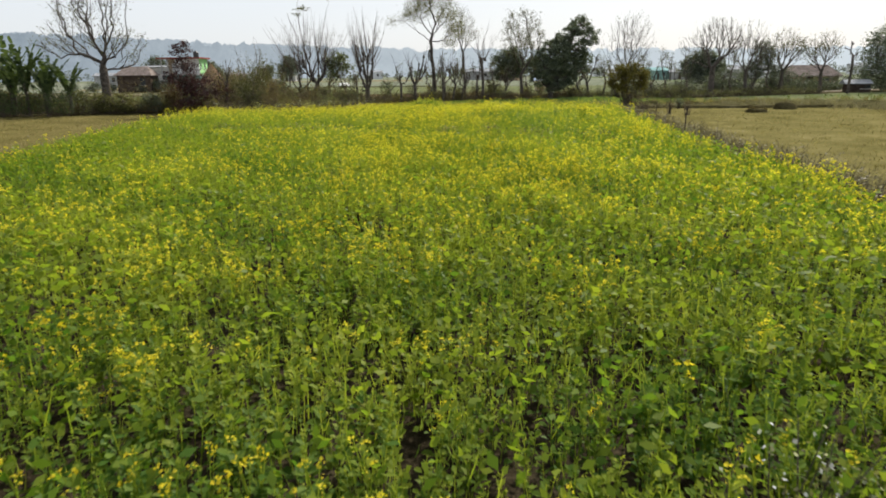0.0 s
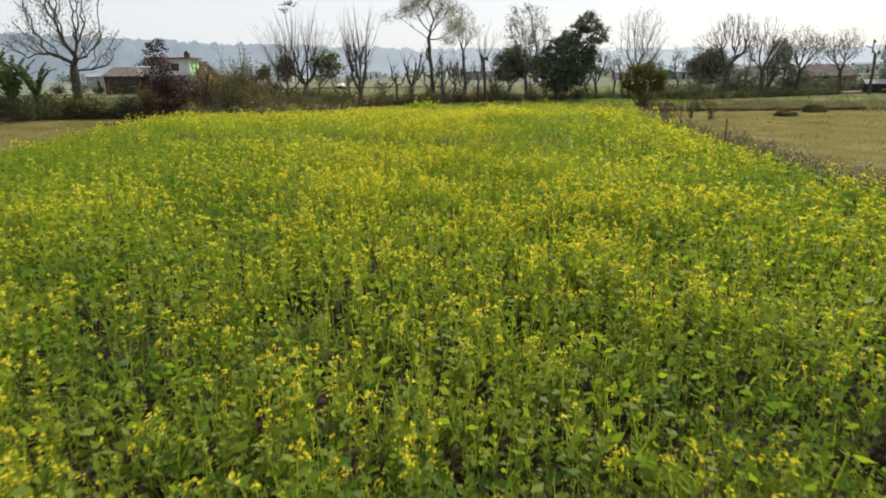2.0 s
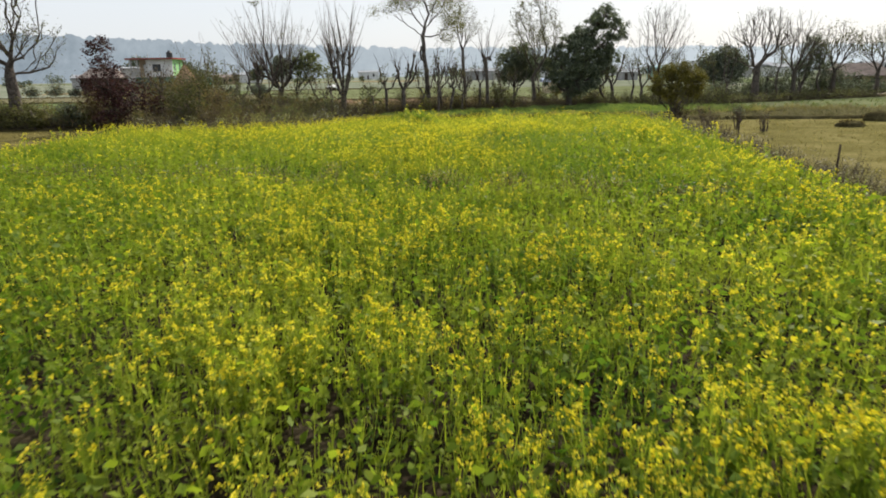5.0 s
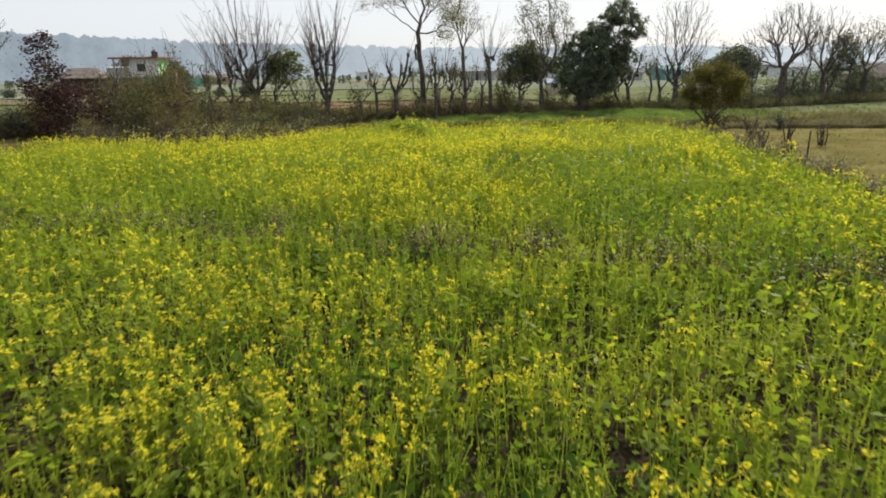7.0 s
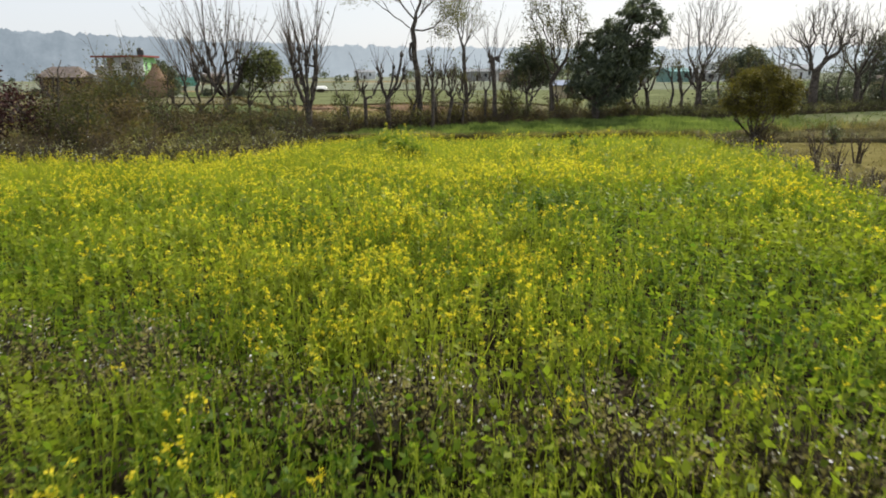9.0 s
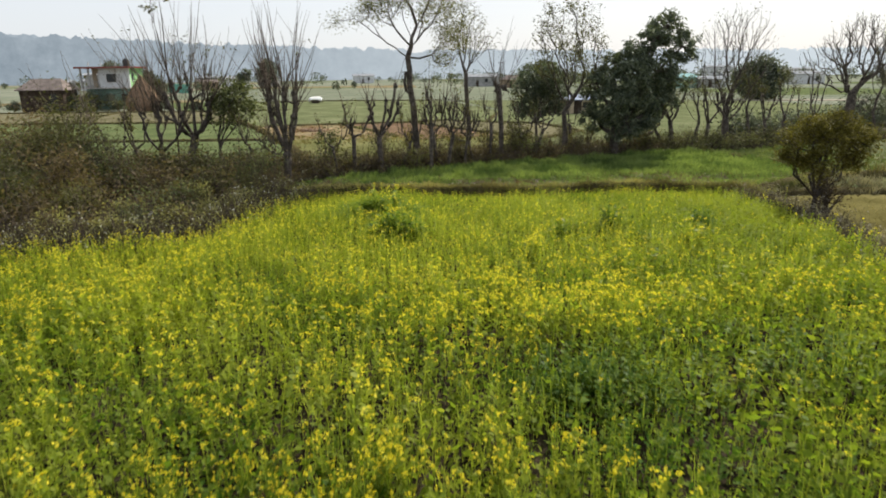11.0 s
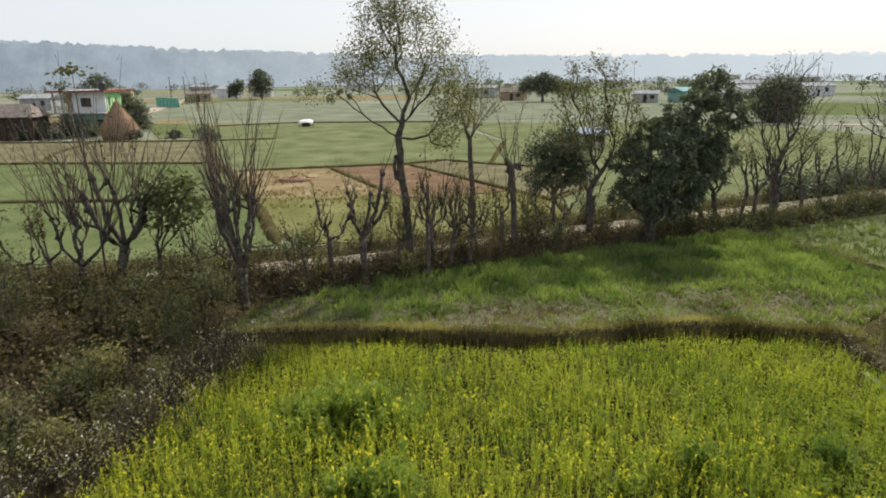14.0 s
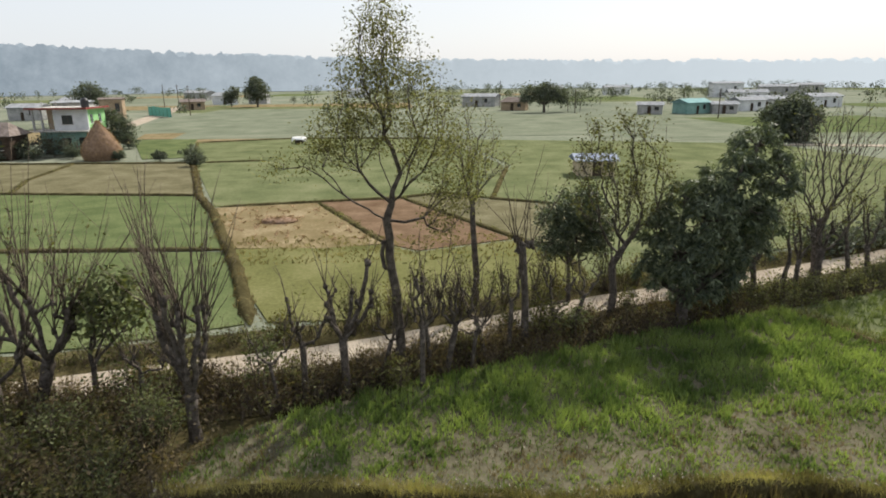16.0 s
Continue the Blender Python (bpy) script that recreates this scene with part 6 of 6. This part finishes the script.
hut((-53.9, 122.6, 0), 5.8, 4.4, 3.2, 1.3, 4, DARK_WOOD, TILE_ROOF, "old dark timber house with a tiled hip roof")
hut((18.2, 103.0, 0), 3.6, 3.0, 1.6, 0.4, -4, TAN_WALL, BLUE_ROOF, "small tan shed with a pale blue tin roof")
hut((52.2, 91.0, 0), 6.4, 4.2, 2.0, 1.2, -20, MUD_WALL, TILE_ROOF, "village house with a brown tiled roof")
hut((51.2, 79.6, 0), 2.1, 2.0, 1.1, 0.3, -20, DARK_WOOD, TIN_ROOF, "low grey shed with a tin roof")
for px, py, w, d, h, r, wm, rm, lab in (
        (58.0, 197, 6, 4, 2.3, 0.6, GREY_WALL, TIN_ROOF, "long grey house with a tin roof"),
        (68.5, 197, 7.5, 5, 2.8, 0.8, TEAL_WALL, TEAL_ROOF, "teal house with a teal tin roof"), (76.0, 196, 6, 4, 2.3, 0.6, GREY_WALL, TIN_ROOF, "low grey house with a white tin roof"),
        (87.5, 206, 7.5, 4.6, 2.8, 0.7, WHITE_WALL, TIN_ROOF, "pale house with a light tin roof"), (97.0, 214, 10, 6, 2.8, 0.7, GREY_WALL, TIN_ROOF, "grey house with a white tin roof"),
        (27.4, 221, 7, 5, 2.5, 1.1, MUD_WALL, TILE_ROOF, "mud house with a dark tiled roof"), (20.0, 246, 11, 6, 3.2, 0.8, GREY_WALL, TIN_ROOF, "long house with a pale tin roof"),
        (116.0, 220, 10, 6, 3.0, 0.8, WHITE_WALL, TIN_ROOF, "white house with a tin roof"), (110.0, 250, 12, 6, 3.4, 0.9, WHITE_WALL, TIN_ROOF, "large pale house with a tin roof"),
        (127.0, 300, 12, 7, 5.5, 0.6, WHITE_WALL, TIN_ROOF, "white two-storey house with a low roof"), (150.0, 302, 14, 7, 4.0, 0.8, GREY_WALL, TIN_ROOF, "grey house with a white tin roof"),
        (-72.6, 245, 7, 5, 2.6, 0.7, MUD_WALL, TILE_ROOF, "dark brown roadside hut with a tiled roof"), (-74.5, 284, 9, 6, 3.4, 1.0, WHITE_WALL, TIN_ROOF, "white house with a pale tin roof"),
        (-62.0, 286, 7, 5, 3.0, 1.0, GREY_WALL, TIN_ROOF, "grey house with a tin roof"), (-72.5, 176, 6.5, 5, 5.2, 0.3, GREY_WALL, TIN_ROOF, "pale house with a low white roof"),
        (-76.6, 201, 5, 4.6, 5.0, 0.3, MUD_WALL, TILE_ROOF, "brick house with a red roof"),
        (-98.5, 203, 8, 5, 3.2, 0.8, GREY_WALL, TIN_ROOF, "grey house with a tin roof"), (-118.0, 262, 9, 6, 3.0, 0.9, WHITE_WALL, TIN_ROOF, "pale house with a tin roof"),
        (60.0, 330, 10, 6, 4.0, 0.8, WHITE_WALL, TIN_ROOF, "far white house with a tin roof"), (95.0, 345, 12, 7, 3.5, 0.8, WHITE_WALL, TIN_ROOF, "far pale house with a tin roof"),
        (180.0, 330, 12, 7, 4.0, 0.8, GREY_WALL, TIN_ROOF, "far grey house with a tin roof"), (205.0, 300, 12, 7, 4.0, 0.8, WHITE_WALL, TIN_ROOF, "far white house with a tin roof"),
        (-30.0, 345, 10, 6, 3.5, 0.8, WHITE_WALL, TIN_ROOF, "far white house with a tin roof"), (-100.0, 330, 12, 6, 3.5, 0.8, GREY_WALL, TIN_ROOF, "far grey house with a tin roof")):
    hut((px, py, -0.05), w, d, h, r, rng.uniform(-25, 25), wm, rm, lab)


def haystack(at, r, h):
    ob = thing("haystack", at, "tall conical haystack of brown straw", "haystack")
    w = Wood()
    prof = [(0.0, 0.86), (0.12, 0.98), (0.28, 1.0), (0.45, 0.86), (0.62, 0.62), (0.78, 0.36), (0.9, 0.16), (1.0, 0.03)]
    w.tube([(rng.normal(0, 0.03), rng.normal(0, 0.03), z * h) for z, k in prof], [k * r for z, k in prof], 22)
    part("body", w.mesh("body", STRAW_BODY), ob)
    n = 9000
    z = rng.random(n) ** 1.3
    rad = np.interp(z, [p[0] for p in prof], [p[1] for p in prof]) * r * rng.uniform(0.97, 1.04, n)
    a = rng.uniform(0, 2 * np.pi, n)
    c = np.stack([np.cos(a) * rad, np.sin(a) * rad, z * h], 1)
    tagged(part("straw", quads_mesh("straw", leaf_quads(c, 0.34, 0.10, 1.2), [STRAW]), ob), kind="stuff")


haystack((-39.6, 120.6, 0), 2.2, 4.9)


def heap(name, at, rx, ry, h, mat, label, category, straw=0):
    ob = thing(name, at, label, category)
    v, f = [], []
    for i in range(7):
        t = i / 6
        for k in range(18):
            a = 2 * math.pi * k / 18
            q = math.cos(t * math.pi / 2) ** 0.7 * (1 + rng.normal(0, 0.06))
            v.append((rx * q * math.cos(a), ry * q * math.sin(a), h * math.sin(t * math.pi / 2) * (1 + rng.normal(0, 0.05))))
    for i in range(6):
        for k in range(18):
            n = (k + 1) % 18
            f.append((i * 18 + k, i * 18 + n, i * 18 + 18 + n, i * 18 + 18 + k))
    part("body", py_mesh("body", v, f, [mat]), ob)
    if straw:
        k = rng.integers(0, len(v), straw)
        c = np.array(v)[k] * rng.uniform(0.9, 1.15, (straw, 1))
        tagged(part("straw", quads_mesh("straw", leaf_quads(c, 0.3, 0.1, 0.3), [STRAW]), ob), kind="stuff")
    return ob


def tarp_shelter(at, w, d, h):
    """A low shelter: a sagging sheet over four short posts, with goods below."""
    ob = thing("tarpaulin_shelter", at, "low shelter of white tarpaulin on short posts", "shelter")
    for sx in (-1, 1):
        for sy in (-1, 1):
            k = Wood()
            k.tube([(sx * w * 0.45, sy * d * 0.42, -0.05), (sx * w * 0.42, sy * d * 0.4, h * 0.72)], [0.04, 0.035], 6)
            part("post", k.mesh("post", DARK_WOOD), ob)
    nx, ny = 14, 9
    v, f = [], []
    for j in range(ny):
        for i in range(nx):
            u, t = i / (nx - 1) * 2 - 1, j / (ny - 1) * 2 - 1
            v.append((u * w / 2, t * d / 2, h * (0.98 - 0.42 * abs(t) ** 1.4 - 0.22 * abs(u) ** 3) + rng.normal(0, 0.025)))
    for j in range(ny - 1):
        for i in range(nx - 1):
            a = j * nx + i
            f.append((a, a + 1, a + nx + 1, a + nx))
    sheet_ob = part("tarpaulin", py_mesh("tarpaulin", v, f, [TARP]), ob)
    mod = sheet_ob.modifiers.new("thickness", "SOLIDIFY")
    mod.thickness = 0.012
    k = bmesh.new()
    box(k, -w * 0.3, w * 0.25, -d * 0.25, d * 0.3, 0, h * 0.45)
    bmesh.ops.bevel(k, geom=k.edges[:], offset=0.06, segments=2, affect="EDGES")
    from_bm("stored_goods", k, DARK_WOOD, ob)


tarp_shelter((-17.9, 136.5, 0), 2.2, 1.6, 1.1)
heap("straw_heap", (-9.2, 83.9, 0), 1.3, 0.8, 0.3, STRAW_BODY, "flat heap of pale straw on the tan field", "straw heap", 900)
heap("earth_mound", (26.0, 50.3, 0), 0.85, 0.55, 0.5, BUND, "dark low mound of earth and weeds", "mound")
heap("earth_mound", (22.2, 47.1, 0), 0.8, 0.45, 0.26, BUND, "dark low mound of earth and weeds", "mound")
for px, py in ((26.0, 50.3), (22.2, 47.1)):
    a, b = along([(px - 0.7, py), (px + 0.7, py)], 45, 0.4)
    grass("mound_grass", a, b, 0.12, 0.2, 0.02, SCRUB_LEAF, "dark dry grass on an earth mound", 4)


def pole(at, h, label, name="utility_pole", arm=True):
    ob = thing(name, at, label, "pole", "utility poles")
    w = Wood()
    w.tube([(0, 0, -0.2), (0, 0, h)], [0.13, 0.09] if arm else [0.03, 0.025], 8)
    part("shaft", w.mesh("shaft", DARK_WOOD), ob)
    if arm:
        bm = bmesh.new()
        box(bm, -0.7, 0.7, -0.05, 0.05, h - 0.5, h - 0.4)
        from_bm("crossarm", bm, STEEL, ob)


for px, py, h in ((66.5, 178, 6.5), (-78, 236, 8), (-71, 229, 8), (-62, 213, 8), (25, 236, 8), (41, 205, 6)):
    pole((px, py, 0), h, "plain dark utility pole with a crossarm")
for px, py in ((10.2, 30.0), (12.4, 39.4)):
    pole((px, py, 0), 1.2, "thin weathered wooden stake at the field edge", "stake", False)


def net_fence(x0, y0, x1, y1, h):
    ob = thing("net_fence", (x0, y0, 0), "teal shade-net fence on thin posts", "fence")
    L, a = math.hypot(x1 - x0, y1 - y0), math.degrees(math.atan2(y1 - y0, x1 - x0))
    ob.matrix_basis = pose(x0, y0, 0, 0, 0, a)
    n = 6
    for k in range(n + 1):
        w = Wood()
        w.tube([(L * k / n, 0, -0.1), (L * k / n, 0, h + 0.2)], [0.06, 0.05], 6)
        part("post", w.mesh("post", DARK_WOOD), ob)
    for k in range(n):
        bm = bmesh.new()
        box(bm, L * k / n + 0.05, L * (k + 1) / n - 0.05, -0.015, 0.015, 0.05, h * rng.uniform(0.92, 1.0))
        from_bm("net", bm, NET, ob)


net_fence(-74, 215, -64, 205, 2.6)

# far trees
leafy_tree((54.8, 131, 0), [(0, 0, 3.4, 3.0), (2.2, 0.5, 3.0, 2.4), (-2.3, 0, 3.0, 2.3), (0.6, 0, 5.0, 1.7), (-1.2, 0, 4.6, 1.6), (0, -0.6, 1.8, 2.6)], 10000, 0.42, "broad dark tree with a dense domed crown", HAZED_LEAF, 0.3, 1.4, 0.6, 0.1)
leafy_tree((33.6, 209, 0), [(0, 0, 5.2, 2.6), (3.2, 0, 4.6, 2.2), (-3.2, 0, 4.8, 2.2), (5.2, 0, 3.6, 1.6), (-5.2, 0, 3.6, 1.5), (0.5, 0, 6.2, 1.8)], 5200, 0.5, "wide domed tree beside the village huts", HAZED_LEAF, 0.35, 2.2, 0.6, 0.1)
leafy_tree((-55.5, 258, 0), [(0, 0, 6.4, 3.2), (1.6, 0, 4.6, 2.6), (-1.6, 0, 4.4, 2.6), (0, 0, 8.2, 2.0)], 3600, 0.6, "tall round dark tree among far fields", HAZED_LEAF, 0.3, 2.0, 0.6, 0.1)
leafy_tree((-65.5, 262, 0), [(0, 0, 3.6, 2.4), (1.2, 0, 5.2, 1.6), (-1.2, 0, 2.6, 1.6)], 1800, 0.6, "round dark tree among far fields", HAZED_LEAF, 0.25, 1.4, 0.6, 0.1)
leafy_tree((-88, 213, 0), [(0, 0, 5.6, 3.4), (2.8, 0, 4.4, 2.6), (-2.8, 0, 4.4, 2.6), (0, 0, 7.0, 2.2)], 3600, 0.5, "large dark round tree behind the house", HAZED_LEAF, 0.3, 1.8, 0.6, 0.1)
leafy_tree((-43.6, 133.2, 0), [(0, 0, 3.4, 1.8), (0.9, 0, 2.2, 1.7), (-0.5, 0, 4.6, 1.2), (1.8, -0.6, 1.3, 1.3)], 4200, 0.3, "dark leafy tree beside the house", HAZED_LEAF, 0.16, 1.0, 0.6, 0.1)
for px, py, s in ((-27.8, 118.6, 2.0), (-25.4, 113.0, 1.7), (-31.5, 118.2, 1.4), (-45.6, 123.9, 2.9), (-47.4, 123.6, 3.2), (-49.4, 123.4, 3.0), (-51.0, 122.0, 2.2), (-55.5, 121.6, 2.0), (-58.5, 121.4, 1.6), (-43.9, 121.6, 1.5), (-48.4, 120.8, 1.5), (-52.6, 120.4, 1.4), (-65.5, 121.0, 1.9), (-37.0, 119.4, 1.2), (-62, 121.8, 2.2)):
    leafy_tree((px, py, 0), [(0, 0, s * 0.62, s * 0.42), (s * 0.4, 0, s * 0.45, s * 0.36), (-s * 0.4, 0.1, s * 0.42, s * 0.36), (0.1, 0, s * 0.3, s * 0.4)], 1300, 0.2, "dark leafy bush beside the far fields", HAZED_LEAF, 0.05, 0.3, 0.55, 0.1, "bush", "bush")


def far_trees(n):
    """Small trees and hedges scattered among the far fields."""
    y = 470 - 260 * rng.random(n) ** 1.4
    x = rng.uniform(-0.85, 0.95, n) * y
    keep = rng.random(n) < np.where(x > 20, 0.9, 0.4)
    x, y = x[keep], y[keep]
    n = len(x)
    h = rng.uniform(2.0, 6.0, n)
    each = 90
    c = unit(rng.normal(size=(n * each, 3))) * (rng.random((n * each, 1)) ** 0.4)
    c = c * np.repeat(np.stack([h * rng.uniform(0.4, 0.8, n), h * 0.5, h * 0.42], 1), each, axis=0)
    c = c + np.repeat(np.stack([x, y, h * 0.55], 1), each, axis=0)
    tr = blade_quads(np.stack([x, y, np.zeros(n)], 1), h * 0.7, 0.12, 0.02)
    q = np.concatenate([leaf_quads(c, 0.6, 0.8, 0.0), tr])
    idx = np.concatenate([np.zeros(n * each, int), np.ones(n, int)])
    tagged(new("far_trees", quads_mesh("far_trees", q, [HAZED_LEAF, BARK], idx)), "scattered small trees and hedges of the far village", "trees", kind="stuff")


far_trees(560)


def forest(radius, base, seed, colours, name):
    """A far forest edge with an uneven crown line, all the way round; it glows, with haze in its colour."""
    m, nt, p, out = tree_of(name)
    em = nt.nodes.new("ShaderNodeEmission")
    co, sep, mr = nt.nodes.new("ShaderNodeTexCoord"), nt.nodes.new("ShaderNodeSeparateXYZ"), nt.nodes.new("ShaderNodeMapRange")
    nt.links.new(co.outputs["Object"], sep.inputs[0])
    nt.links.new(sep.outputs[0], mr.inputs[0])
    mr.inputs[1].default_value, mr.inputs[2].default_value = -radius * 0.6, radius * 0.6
    # haze and the paler sunward right side are put into the emission colour
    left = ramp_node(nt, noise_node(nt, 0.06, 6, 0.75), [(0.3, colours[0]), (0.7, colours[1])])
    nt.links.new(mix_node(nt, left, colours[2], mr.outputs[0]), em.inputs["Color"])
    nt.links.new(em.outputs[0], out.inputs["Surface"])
    r = np.random.default_rng(seed)
    n = 2600
    ang = np.linspace(-math.pi, math.pi, n, endpoint=False)
    deg = np.degrees(ang)
    top = np.interp(deg, [-180, -60, -34, -20, 0, 15, 34, 60, 180], np.array([20, 34, 35, 29, 23, 20.5, 17.5, 17, 20]) * base)
    crown = np.zeros(n)
    for k in range(1300):
        c, w, h = r.uniform(-math.pi, math.pi), r.uniform(1.5, 6) / radius, r.uniform(0.3, 3.8)
        d = np.abs(ang - c) / w
        crown = np.maximum(crown, np.where(d < 1, np.sqrt(np.maximum(0, 1 - d * d)) * h, 0))
    top = top - 1.5 + crown + r.normal(0, 0.35, n)
    v, f = [], []
    for i in range(n):
        x, y = math.sin(ang[i]) * radius, 40 + math.cos(ang[i]) * radius
        v += [(x, y, -1.0), (x, y, top[i])]
    for i in range(n):
        j = (i + 1) % n
        f.append((2 * i, 2 * j, 2 * j + 1, 2 * i + 1))
    tagged(new(name, py_mesh(name, v, f, [m], False)), "glowing backdrop of far forest in painted pale blue haze", "backdrop", kind="structure")


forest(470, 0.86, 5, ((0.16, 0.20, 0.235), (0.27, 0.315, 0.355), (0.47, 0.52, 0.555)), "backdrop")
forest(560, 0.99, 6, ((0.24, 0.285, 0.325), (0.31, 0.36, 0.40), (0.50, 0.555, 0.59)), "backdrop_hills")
